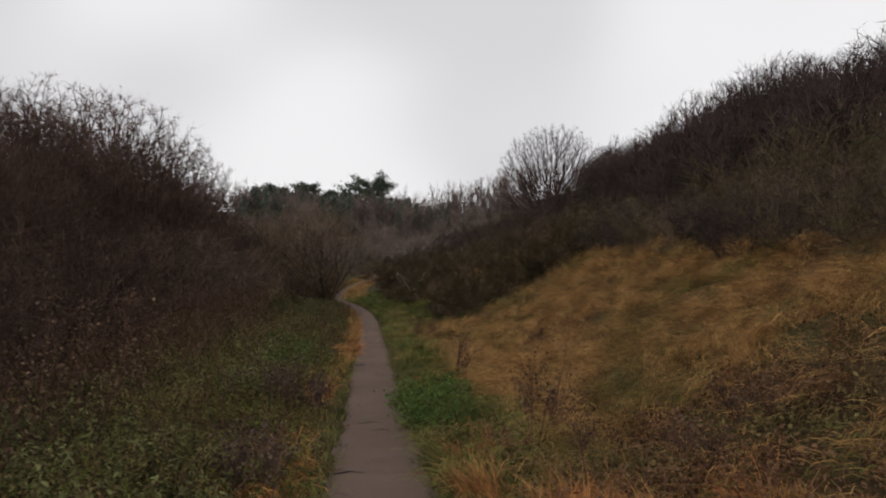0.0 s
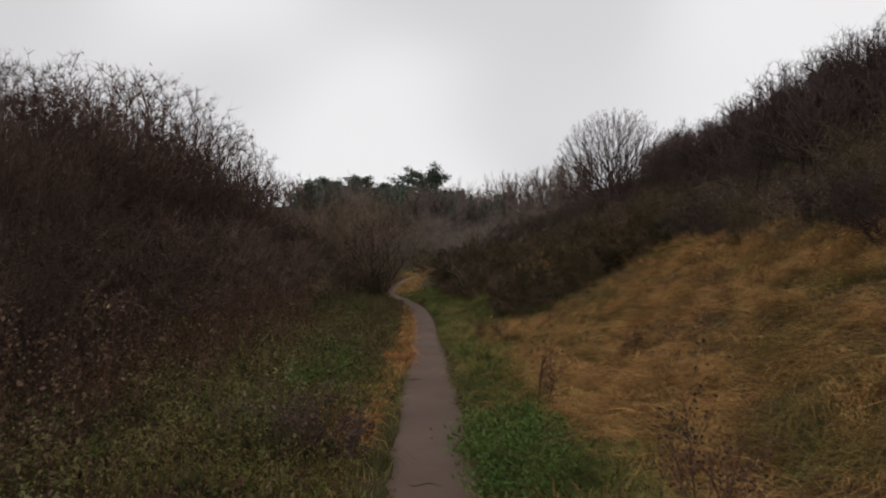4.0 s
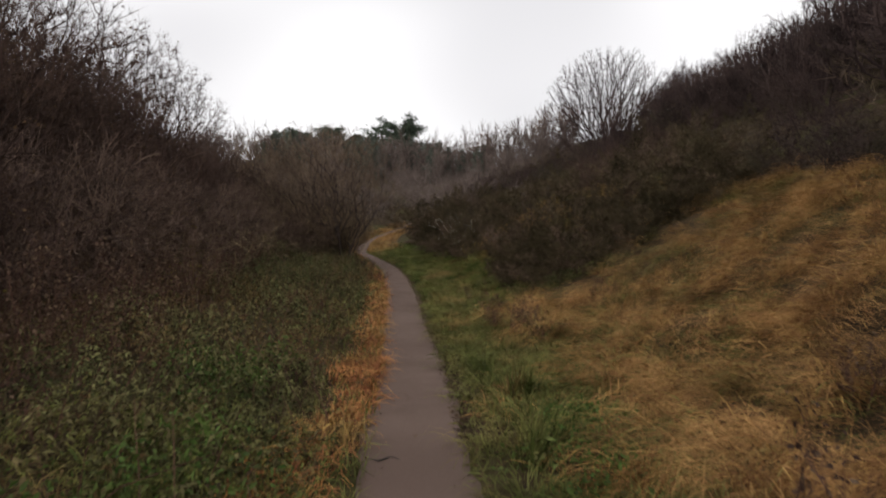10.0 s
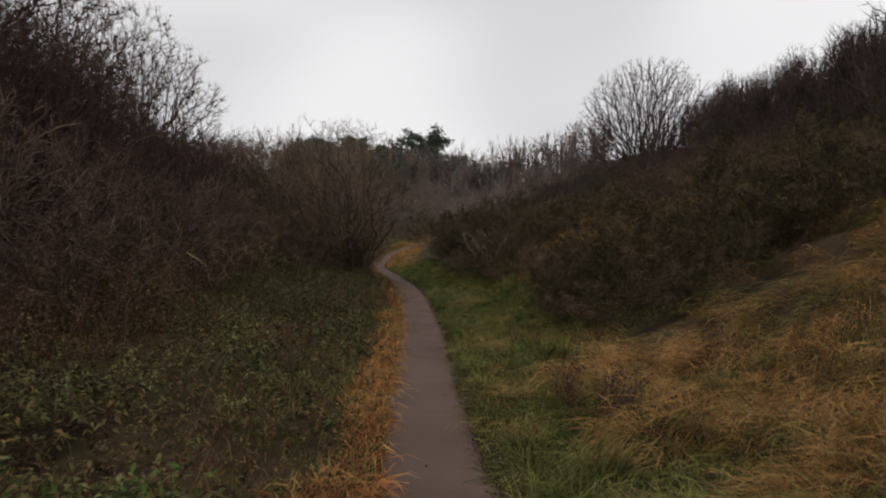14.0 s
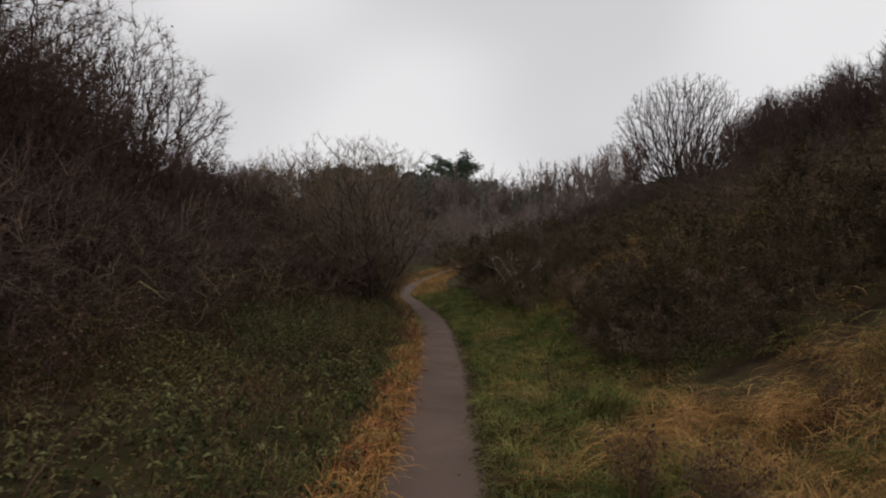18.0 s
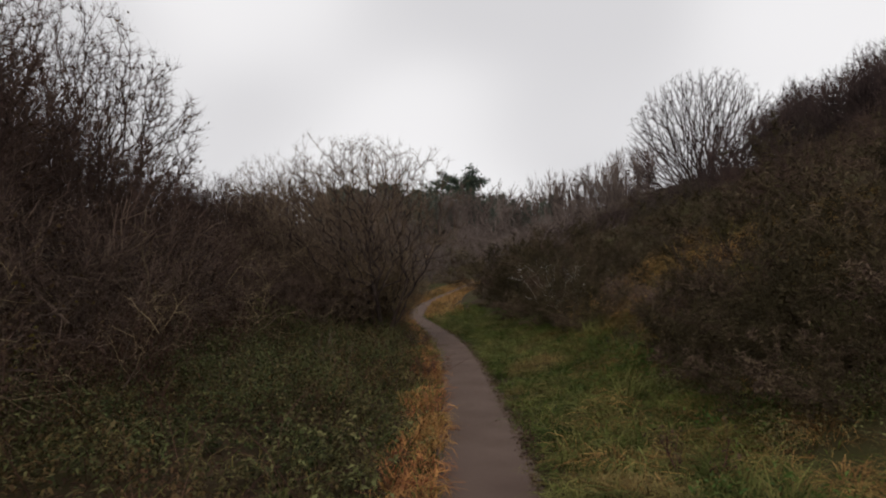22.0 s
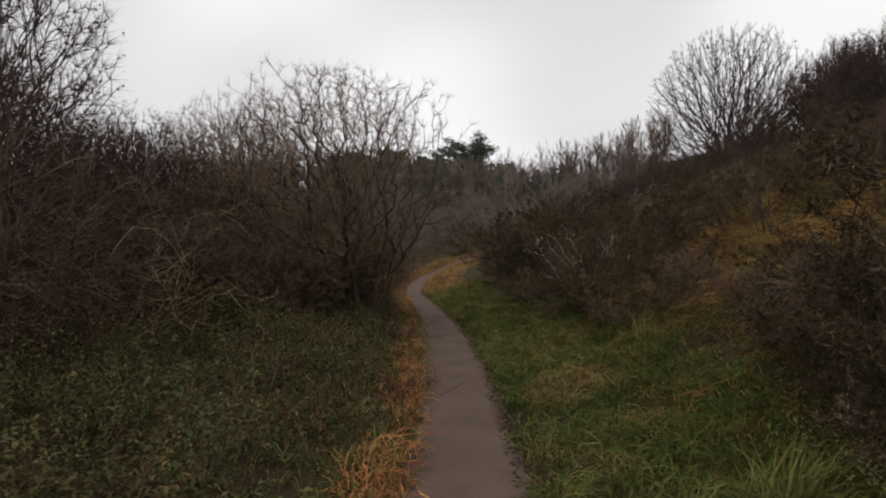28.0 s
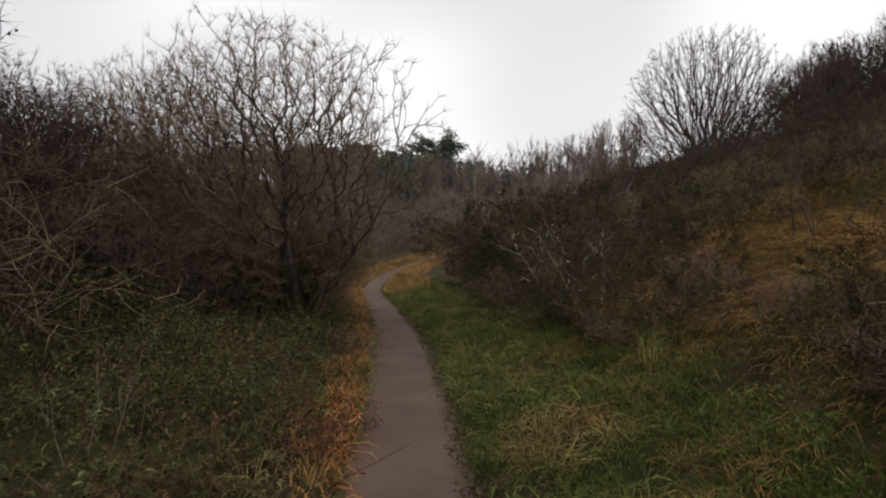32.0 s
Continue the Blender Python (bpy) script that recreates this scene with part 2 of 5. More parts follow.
def tubes(lines, radii, sides=3):
    """Tapered tubes along many polylines of the same number of points."""
    n, k, _ = lines.shape
    if k == 2 and sides == 3:
        return spikes(lines, radii)
    along = unit(lines[:, -1] - lines[:, 0])
    ref = np.where(np.abs(along[:, 2:3]) > 0.8, np.array([[1.0, 0.2, 0]]), np.array([[0.1, 0.2, 1.0]]))
    u = unit(np.cross(along, ref))
    w = np.cross(along, u)
    a = np.arange(sides) * 2 * np.pi / sides
    ring = u[:, None] * np.cos(a)[None, :, None] + w[:, None] * np.sin(a)[None, :, None]
    v = lines[:, :, None] + ring[:, None] * radii[:, :, None, None]
    i = np.arange(n)[:, None, None] * (k * sides) + np.arange(k - 1)[None, :, None] * sides
    s, e = np.arange(sides)[None, None], (np.arange(sides)[None, None] + 1) % sides
    q = np.stack([i + s, i + e, i + e + sides, i + s, i + e + sides, i + s + sides], -1)
    return v.reshape(-1, 3), q.reshape(-1, 3)


def spikes(lines, radii):
    """Straight twigs that run out in a point: three triangles each."""
    n = len(lines)
    along = unit(lines[:, 1] - lines[:, 0])
    u = unit(np.cross(along, np.where(np.abs(along[:, 2:3]) > 0.8, np.array([[1.0, 0.2, 0]]), np.array([[0.1, 0.2, 1.0]]))))
    w = np.cross(along, u)
    ring = [lines[:, 0] + (u * math.cos(a) + w * math.sin(a)) * radii[:, :1] for a in (0, 2.094, 4.189)]
    v = np.stack([*ring, lines[:, 1]], 1)
    t = np.array([[0, 1, 3], [1, 2, 3], [2, 0, 3]])[None] + (np.arange(n) * 4)[:, None, None]
    return v.reshape(-1, 3), t.reshape(-1, 3)


def shoots(rng, start, way, length, radius, steps, wobble, up):
    """Polylines that wander from start along way and bend upwards by up."""
    pts, d = [start], unit(way)
    for _ in range(steps):
        d = unit(d + rng.normal(0, wobble, d.shape) + np.array([0, 0, up]))
        pts.append(pts[-1] + d * (length / steps)[:, None])
    r = radius[:, None] * np.linspace(1, 0.45, steps + 1)[None]
    return np.stack(pts, 1), r


def forks(rng, lines, radii, lengths, count, lo, angle, ratio, thin):
    """Where children start on their parents: places, ways, lengths and radii."""
    n, k, _ = lines.shape
    p = np.repeat(np.arange(n), count)
    u = rng.uniform(lo, 1.0, len(p)) * (k - 1)
    i = np.minimum(u.astype(int), k - 2)
    f = (u - i)[:, None]
    at = lines[p, i] * (1 - f) + lines[p, i + 1] * f
    t = unit(lines[p, i + 1] - lines[p, i])
    side = unit(np.cross(t, rng.normal(size=t.shape)))
    a = np.radians(rng.normal(angle, angle * 0.25, len(p)))[:, None]
    way = t * np.cos(a) + side * np.sin(a)
    length = lengths[p] * ratio * rng.uniform(0.6, 1.25, len(p))
    radius = (radii[p, i] * (1 - f[:, 0]) + radii[p, i + 1] * f[:, 0]) * thin
    return at, way, length, radius


def blades(rng, base, height, width, lean, turn):
    """Bent grass blades: three triangles each."""
    n = len(base)
    face = np.stack([np.cos(turn), np.sin(turn), np.zeros(n)], 1)
    side = np.stack([-np.sin(turn), np.cos(turn), np.zeros(n)], 1) * (width / 2)[:, None]
    mid = base + face * (height * 0.55 * np.sin(lean * 0.62))[:, None] + np.array([0, 0, 1.0]) * (height * 0.55 * np.cos(lean * 0.62))[:, None]
    tip = mid + face * (height * 0.5 * np.sin(lean * 1.15))[:, None] + np.array([0, 0, 1.0]) * (height * 0.5 * np.cos(lean * 1.15))[:, None]
    v = np.stack([base - side, base + side, mid - side * 0.8, mid + side * 0.8, tip], 1)
    t = np.array([[0, 1, 3], [0, 3, 2], [2, 3, 4]])[None] + (np.arange(n) * 5)[:, None, None]
    return v.reshape(-1, 3), t.reshape(-1, 3)


def leaves(rng, at, size, flat=0.5, slim=0.32):
    """Folded pointed leaves: two triangles each."""
    n = len(at)
    nor = unit(rng.normal(0, 1, (n, 3)) * np.array([1 - flat, 1 - flat, 1 - flat]) + np.array([0, 0, flat * 1.6]))
    u = unit(np.cross(nor, rng.normal(size=(n, 3))))
    w = np.cross(nor, u)
    s = size[:, None]
    v = np.stack([at, at + u * s * 0.5 + w * s * slim + nor * s * 0.12, at + u * s, at + u * s * 0.5 - w * s * slim + nor * s * 0.12], 1)
    t = np.array([[0, 1, 2], [0, 2, 3]])[None] + (np.arange(n) * 4)[:, None, None]
    return v.reshape(-1, 3), t.reshape(-1, 3)


# ---- the lie of the land ----
LINE_Y = np.array([-40, -15, 0.8, 7, 10.5, 13.5, 17, 20, 23, 25, 28, 31, 34.6, 38, 45.5, 50, 55, 60, 66, 76, 90, 120])
LINE_X = np.array([7.5, 4.0, 1.8, 1.07, 0.68, 0.36, 0.0, -0.4, -0.73, -0.98, -1.4, -1.82, -2.47, -3.2, -5.0, -6.05, -6.75, -7.1, -7.3, -7.1, -5.5, 4.0])


def line(y):
    """The path's middle, smoothed between its bends."""
    return (np.interp(y - 1.2, LINE_Y, LINE_X) + np.interp(y, LINE_Y, LINE_X) * 2 + np.interp(y + 1.2, LINE_Y, LINE_X)) / 4


def smooth(a, lo, hi):
    t = np.clip((a - lo) / (hi - lo), 0, 1)
    return t * t * (3 - 2 * t)


def ripple(x, y, s=1.0, k=0.0):
    return (np.sin(x * 1.7 * s + 1.3 * y * s + k) + np.sin(-x * 1.1 * s + 2.3 * y * s + 2.1 + k) + np.sin(x * 3.1 * s - 0.7 * y * s + 4.2 + k) * 0.6) / 2.6


def foot(y):
    return 3.0 - 1.15 * smooth(y, 24.0, 30.0)


def land(x, y):
    x, y = np.asarray(x, float), np.asarray(y, float)
    d = x - line(y)
    way = 0.041 * np.clip(y - 52, 0, 90)
    beside = smooth(np.abs(d), 0.42, 1.2)
    r = np.clip(d - foot(y), -1.2, None)
    soft = np.where(r < 0.6, (r + 1.2) ** 2 / 3.6, 0.9 + (r - 0.6))
    steep = (0.5 - 0.13 * smooth(y, 56, 76)) * soft * np.where(d > 0, 1, 0)
    bank = np.where(steep > 2.1, 2.1 + (steep - 2.1) * 0.72, steep)
    bank = np.where(bank > 10.5, 10.5 + (bank - 10.5) * 0.3, bank)
    lumps = ripple(x, y, 1.0) * 0.05 * beside + (ripple(x, y, 0.35, 2.0) * 0.14 + np.abs(ripple(x, y, 1.15, 1.0)) * 0.2) * smooth(d, 2.0, 4.5)
    left = 0.12 * smooth(-d, 0.5, 3.0) + 0.06 * np.clip(-d - 5, 0, 40)
    far = 5.5 * smooth(y, 72, 140) + 9.5 * smooth(y, 145, 230)
    return way + 0.06 * beside + bank + lumps + left * np.where(d < 0, 1, 0) + far


def spread(lo, hi, step, end, grow):
    """Grid lines: even from lo to hi, then wider and wider out to end."""
    a, s = [hi], step
    while a[-1] < end:
        s *= grow
        a.append(a[-1] + s)
    b, s = [lo], step
    while b[-1] > -end:
        s *= grow
        b.append(b[-1] - s)
    return np.array(b[::-1][:-1] + list(np.arange(lo, hi, step)) + a)


def build_ground():
    xs, ys = spread(-8, 9, 0.2, 1800, 1.16), spread(-4, 50, 0.25, 1800, 1.13)
    gx, gy = np.meshgrid(xs, ys)
    gz = land(np.clip(gx, -160, 160), np.clip(gy, -60, 320)) - 0.0
    nx, ny = len(xs), len(ys)
    i = (np.arange(ny - 1)[:, None] * nx + np.arange(nx - 1)[None]).ravel()
    t = np.concatenate([np.stack([i, i + 1, i + nx + 1], 1), np.stack([i, i + nx + 1, i + nx], 1)])
    ob = new("ground", mesh_of("ground", np.stack([gx, gy, gz], -1).reshape(-1, 3), t, M_SOIL, smooth=True))
    tagged(ob, "dark soil with moss and leaf litter under the vegetation", "ground", kind="structure")


def build_path():
    ys = np.concatenate([np.arange(-14, 48, 0.16), np.arange(48, 100, 0.5)])
    us = np.array([-1, -0.96, -0.8, -0.4, 0, 0.4, 0.8, 0.96, 1.0])
    rng = np.random.default_rng(3)
    rag = rng.normal(0, 0.018, (2, len(ys))) + np.stack([ripple(ys, ys * 0.3, 1.3), ripple(ys * 0.7, -ys, 1.1)]) * 0.042
    half = 0.355 + 0.055 * (1 - smooth(ys, 6, 9)) + 0.02 * np.sin(ys * 0.37) + 0.055 * smooth(ys, 22, 26) * (1 - smooth(ys, 36, 44)) - 0.08 * smooth(ys, 54, 64)
    off = np.where(us[None] < 0, (half + rag[0] + 0.13 * smooth(ys, 28, 34) * (1 - smooth(ys, 39, 45)) + 0.05 * np.exp(-((ys - 14) / 1.6) ** 2))[:, None] * us[None], (half + rag[1] + 0.04 * (1 - smooth(ys, 12, 15)))[:, None] * us[None])
    gx = line(ys)[:, None] + off
    gy = np.repeat(ys[:, None], len(us), 1)
    gz = land(gx, gy) + 0.02 * (1 - us[None] ** 2) + 0.012 + ripple(gx, gy, 0.8) * 0.0015
    gz[:, [0, -1]] -= 0.03
    nx = len(us)
    i = (np.arange(len(ys) - 1)[:, None] * nx + np.arange(nx - 1)[None]).ravel()
    t = np.concatenate([np.stack([i, i + 1, i + nx + 1], 1), np.stack([i, i + nx + 1, i + nx], 1)])
    ob = new("footpath", mesh_of("footpath", np.stack([gx, gy, gz], -1).reshape(-1, 3), t, M_PATH, smooth=True))
    tagged(ob, "narrow grey-brown asphalt footpath, worn and damp", "path", kind="structure")


build_ground()
build_path()


# ---- shrubs and trees ----
def woody(seed, height, stems, spread_out, rows, radius, steps=4, base_r=0.25, lean=(0, 0), least=0.0035, tall=0.62, crown=None, bend=0.13):
    """Levels of branches: the stems, then for each row (count, lowest start, angle, length ratio, thickness ratio, steps, wobble, up).
    crown: half width, half height and middle of the rounded crown in which the branches find room."""
    rng = np.random.default_rng(seed)
    a = np.arange(stems) * 2 * np.pi / stems + rng.uniform(-0.4, 0.4, stems)
    start = np.stack([np.cos(a) * base_r * rng.uniform(0.2, 1, stems), np.sin(a) * base_r * rng.uniform(0.2, 1, stems), np.full(stems, -0.12)], 1)
    o = np.sqrt((rng.permutation(stems) + 0.5) / stems) * spread_out
    way = np.stack([np.cos(a) * o + lean[0], np.sin(a) * o + lean[1], np.ones(stems)], 1)
    length = height * tall * rng.uniform(0.8, 1.08, stems)
    lines, radii = shoots(rng, start, way, length, np.full(stems, radius) * rng.uniform(0.7, 1.1, stems), steps, bend, 0.02)
    if crown:
        q = np.linalg.norm((lines[:, -1] - np.array([0, 0, crown[2]])) / np.array([crown[0], crown[0], crown[1]]), axis=1)
        lines = lines[:, :1] + (lines - lines[:, :1]) * np.minimum(1.0, 0.88 / np.maximum(q, 0.1))[:, None, None]
    radii = radii * np.linspace(1.0, 0.3, radii.shape[1])[None] ** 0.8
    levels = [(lines, radii)]
    for count, lo, angle, ratio, thin, k, wob, up in rows:
        at, w, ln, rd = forks(rng, lines, radii, length, count, lo, angle, ratio, thin)
        rd = np.maximum(rd, least)
        if crown:
            q = np.linalg.norm((at - np.array([0, 0, crown[2]])) / np.array([crown[0], crown[0], crown[1]]), axis=1)
            ln = ln * np.clip((1.06 - q) / 0.45, 0.12, 1.0)
        lines, radii = shoots(rng, at, w, ln, rd, k, wob, up)
        length = ln
        levels.append((lines, radii))
    return levels, rng


def crowned(seed, tips, half, deep, middle, counts, radius, reach=(0.62, 0.7, 0.78), base_r=0.2, zig=0.09, least=0.005, low=0.3, twigs=4, twig=0.55, rise=0.5, lump=0.14, lean=0.0, fine=2):
    """Branches shared out over a rounded, lumpy crown: stems, limbs and boughs by counts, one shoot to each tip, and twigs on it."""
    rng = np.random.default_rng(seed)
    way = unit(rng.normal(size=(tips * 2, 3)))
    r = rng.uniform(0, 1, tips * 2) ** 0.36 * (1 - lump + lump * np.sin(way[:, 0] * 5 + seed) * np.sin(way[:, 1] * 6 + way[:, 2] * 4))
    ends = way * r[:, None] * np.array([half, half, deep]) + np.array([lean, 0, middle])
    ends = ends[ends[:, 2] > low][:tips]
    foot_at = np.array([0.0, 0.0, -0.12])
    feel = unit(ends - foot_at) * half * 0.7 + ends * 0.5
    k = counts[0]
    pick = [int(rng.integers(len(ends)))]
    far = np.full(len(ends), 1e9)
    for _ in range(k - 1):
        far = np.minimum(far, np.linalg.norm(feel - feel[pick[-1]], axis=1))
        pick.append(int(np.argmax(far * rng.uniform(0.7, 1, len(ends)))))
    own = np.argmin(np.linalg.norm(feel[:, None] - feel[pick][None], axis=2), axis=1)
    groups = [np.flatnonzero(own == i) for i in range(k)]
    groups = [g for g in groups if len(g)]
    a = rng.uniform(0, 6.28, len(groups))
    aim = np.array([ends[g].mean(0) for g in groups])
    start = foot_at + np.stack([np.cos(a), np.sin(a), a * 0], 1) * base_r * 0.4 + np.clip(aim - foot_at, -1, 1) * np.array([1, 1, 0]) * base_r * 0.6
    rad = np.full(len(groups), radius) * rng.uniform(0.7, 1.15, len(groups))
    levels, lens = [], None
    for lev in range(len(counts) + 1):
        last = lev == len(counts)
        goal = np.array([ends[g].mean(0) for g in groups])
        f = 1.0 if last else reach[lev]
        steps = (5, 4, 3)[lev] if not last else fine
        t = np.linspace(0, 1, steps + 1)[None, :, None]
        span = (goal - start) * f
        ln = np.linalg.norm(span, axis=1)
        bow = np.array([0, 0, -1.0])[None, None] * (ln * 0.16 * rise)[:, None, None] * 4 * t * (1 - t)
        walk_off = np.cumsum(rng.normal(0, zig, (len(goal), steps + 1, 3)) * (ln / steps ** 0.5)[:, None, None], axis=1)
        walk_off = np.clip(walk_off - walk_off[:, :1], -0.1 * half, 0.1 * half)
        lines = start[:, None] + span[:, None] * t + bow + walk_off
        mid = np.array([lean, 0, middle])
        out = np.linalg.norm((lines - mid) / np.array([half, half, deep]), axis=2, keepdims=True)
        lines = np.where((out > 1.02) & (lines[..., 2:] > middle), mid + (lines - mid) * 1.02 / out, lines)
        radii = np.maximum(rad[:, None] * np.linspace(1, 0.55, steps + 1)[None], least)
        levels.append((lines, radii))
        lens = ln
        if last:
            break
        nxt, starts, rads = [], [], []
        for i, g in enumerate(groups):
            if lev + 1 < len(counts):
                c = min(counts[lev + 1], len(g))
                seeds = rng.choice(g, c, replace=False)
                mine = np.argmin(np.linalg.norm(ends[g][:, None] - ends[seeds][None], axis=2), axis=1)
                kids = [g[mine == j] for j in range(c)]
            else:
                kids = [g[j:j + 1] for j in range(len(g))]
            for kid in kids:
                if len(kid):
                    u = min(0.999, rng.uniform(0.3, 1.25)) * steps
                    q = int(u)
                    nxt.append(kid)
                    starts.append(lines[i, q] * (1 - u + q) + lines[i, q + 1] * (u - q))
                    rads.append(radii[i, q] * 0.6)
        groups, start, rad = nxt, np.array(starts), np.array(rads)
    if twigs:
        at, w, ln, rd = forks(rng, levels[-1][0], levels[-1][1], lens, twigs, 0.1, 52, twig, 0.8)
        ln = np.clip(ln, 0.06 * half, 0.2 * half)
        tw, tr = shoots(rng, at, w, ln, np.maximum(rd, least), 1, 0.15, 0.12)
        out = np.linalg.norm((tw[:, 1] - np.array([lean, 0, middle])) / np.array([half, half, deep]), axis=1)
        tw[:, 1] = tw[:, 0] + (tw[:, 1] - tw[:, 0]) * np.clip((1.08 - out) / 0.1, 0.15, 1)[:, None]
        levels.append((tw, tr))
    return levels, rng


def grown(seed, n, dome, straight, off=0.0, stems=(), shell=0.36, low=0.4, zig=0.09, least=0.005, power=0.4, twigs=3, twig=0.2, ease=1, lump=0.07):
    """A tree that grows to fill a dome (half width, half height, middle; off: its shift sideways): each new node joins the branch that it
    reaches by the shortest way, straight weighing the way back to the foot. stems: first stems as (x, y, length), ease: rounds of smoothing."""
    rng = np.random.default_rng(seed)
    box, mid = np.array([dome[0], dome[0], dome[1]]), np.array([off, 0, dome[2]])
    d = unit(rng.normal(size=(n * 2, 3)))
    edge = 1 - lump + lump * np.sin(d[:, 0] * 5 + seed) * np.sin(d[:, 1] * 6 + d[:, 2] * 4)
    free = d * (rng.uniform(0, 1, n * 2) ** shell * edge)[:, None] * box + mid
    free = free[free[:, 2] > low + 0.5 * rng.uniform(0, 1, n * 2) ** 2 * dome[2]][:n]
    pos, parent, run = [np.array([0.0, 0.0, -0.12])], [-1], [0.0]
    for x, y, length in stems:
        last, way = 0, np.array([x, y, 1.0])
        for _ in range(5):
            way = unit(way + rng.normal(0, 0.08, 3))
            pos.append(pos[last] + way * length / 5)
            parent.append(last)
            run.append(run[last] + length / 5)
            last = len(pos) - 1
    cost, near, left = np.full(len(free), 1e9), np.zeros(len(free), int), np.ones(len(free), bool)
    for i in range(len(pos) + len(free)):
        c = np.linalg.norm(free - pos[i], axis=1) + straight * run[i]
        better = (c < cost) & left
        cost[better], near[better] = c[better], i
        if i >= len(pos) - 1:
            k = int(np.argmin(cost))
            if cost[k] > 1e8:
                break
            pos.append(free[k].copy())
            parent.append(int(near[k]))
            run.append(run[near[k]] + float(np.linalg.norm(free[k] - pos[near[k]])))
            left[k], cost[k] = False, 1e9
    pos, parent = np.array(pos), np.array(parent)
    m = len(pos)
    kids = np.bincount(parent[1:], minlength=m)
    for _ in range(ease):
        total = np.zeros((m, 3))
        np.add.at(total, parent[1:], pos[1:])
        inner = (kids > 0) & (parent >= 0)
        pos[inner] = pos[inner] * 0.5 + pos[parent[inner]] * 0.25 + total[inner] / kids[inner][:, None] * 0.25
    load = np.ones(m)
    for i in range(m - 1, 0, -1):
        load[parent[i]] += load[i]
    r = least * load ** power
    a, b = pos[parent[1:]], pos[1:]
    length = np.linalg.norm(b - a, axis=1, keepdims=True)
    middle = (a + b) / 2 + rng.normal(0, zig, a.shape) * length
    lines = np.stack([a, middle, b], 1)
    r1 = r[1:]
    r0 = np.minimum(r[parent[1:]], r1 * 1.3)
    radii = np.stack([r0, (r0 + r1) / 2, r1], 1)
    stout = r1 > least * 2.6
    away = unit(b - np.array([off * 0.5, 0, dome[2] * 0.5]))
    way = unit(unit(b - a)[:, None] * 0.5 + away[:, None] * 0.55 + unit(rng.normal(size=(m - 1, twigs, 3))) + np.array([0, 0, 0.1]))
    tw = np.stack([np.repeat(b, twigs, 0), (b[:, None] + way * twig * rng.uniform(0.35, 1.15, (m - 1, twigs, 1))).reshape(-1, 3)], 1)
    out = np.linalg.norm((tw[:, 1] - mid) / box, axis=1)
    tw[:, 1] = tw[:, 0] + (tw[:, 1] - tw[:, 0]) * np.clip((1.16 - out) / 0.12, 0.3, 1)[:, None]
    tw = tw[np.repeat(r1 < least * 3.2, twigs)]
    return [(lines[stout], radii[stout]), (lines[~stout], radii[~stout]), (tw, np.full((len(tw), 2), least * 0.9))], rng


def shrub_meshes(levels, rng, bark, twig, thick=1, leaf=0, leaf_size=0.035, leaf_mat=None, low=0.0, slim=0.32):
    """The mesh of the stems, that of the twigs, that of the leaves, and the height."""
    wood = mesh_of("stem_frame", *joined([tubes(l, r, 5 if i == 0 else 4) for i, (l, r) in enumerate(levels[:thick + 1])]), bark, smooth=True)
    fine = mesh_of("crown", *joined([tubes(l, r, 3) for l, r in levels[thick + 1:]]), twig)
    tips = levels[-1][0].reshape(-1, 3)
    green = None
    if leaf:
        some = tips[tips[:, 2] > low]
        pick = some[rng.integers(0, len(some), leaf)] + rng.normal(0, 0.006, (leaf, 3))
        green = mesh_of("foliage", *leaves(rng, pick, rng.uniform(0.6, 1.3, leaf) * leaf_size, 0.2, slim), leaf_mat)
    return wood, fine, green, float(np.percentile(tips[:, 2], 99.8))


def stand(kind, meshes, x, y, turn, height, label, category, group, sink=0.05, wide=1.0):
    top = new(kind)
    k = height / meshes[3]
    top.matrix_basis = Matrix.Translation((x, y, float(land(x, y)) - sink)) @ Matrix.Rotation(turn, 4, "Z") @ Matrix.Diagonal((k * wide, k * wide, k, 1))
    tagged(top, label, category, group)
    for nm, me in zip(("trunk" if "tree" in kind else "stem_frame", "crown", "foliage"), meshes):
        if me:
            part(nm, me, top)
    return top


# tall thicket shrubs
TALL = [shrub_meshes(*grown(11 + i, 3800, (2.9, 3.05, 3.0), 0.55, least=0.0042, power=0.34, twigs=7, twig=0.27, zig=0.06, ease=2, shell=0.45, low=0.3), M_BARK, M_TWIG_RED, 0, 2200, 0.055, M_LEAF_DEAD, 0.5) for i in range(3)]
# lower shrubs with arching stems
LOW = [shrub_meshes(*crowned(31 + i, 850, 2.3, 1.7, 1.2, (11, 5, 4), 0.02, base_r=0.45, zig=0.17, least=0.0045, low=0.1, twigs=4, twig=0.7, rise=-0.7, lump=0.22), M_TWIG_DARK, M_TWIG_DARK, 0, 1000, 0.045, M_LEAF_DEAD, 0.2) for i in range(3)]
# darker low shrubs at the edge of the thicket
LOW_DARK = [shrub_meshes(*crowned(41 + i, 850, 2.3, 1.7, 1.2, (11, 5, 4), 0.02, base_r=0.45, zig=0.17, least=0.0045, low=0.1, twigs=4, twig=0.7, rise=-0.7, lump=0.22), M_BARK, M_TWIG_RED, 0, 1000, 0.045, M_LEAF_DEAD, 0.2) for i in range(3)]
# dense olive-brown shrubs under the spreading tree
LOW_OLIVE = [shrub_meshes(*grown(47 + i, 1900, (1.7, 1.35, 1.3), 0.5, least=0.0036, power=0.35, twigs=6, twig=0.2, zig=0.1, ease=1, shell=0.5, low=0.1, lump=0.2), M_BARK, M_TWIG_OLIVE, 0, 500, 0.04, M_LEAF_DEAD, 0.2) for i in range(2)]
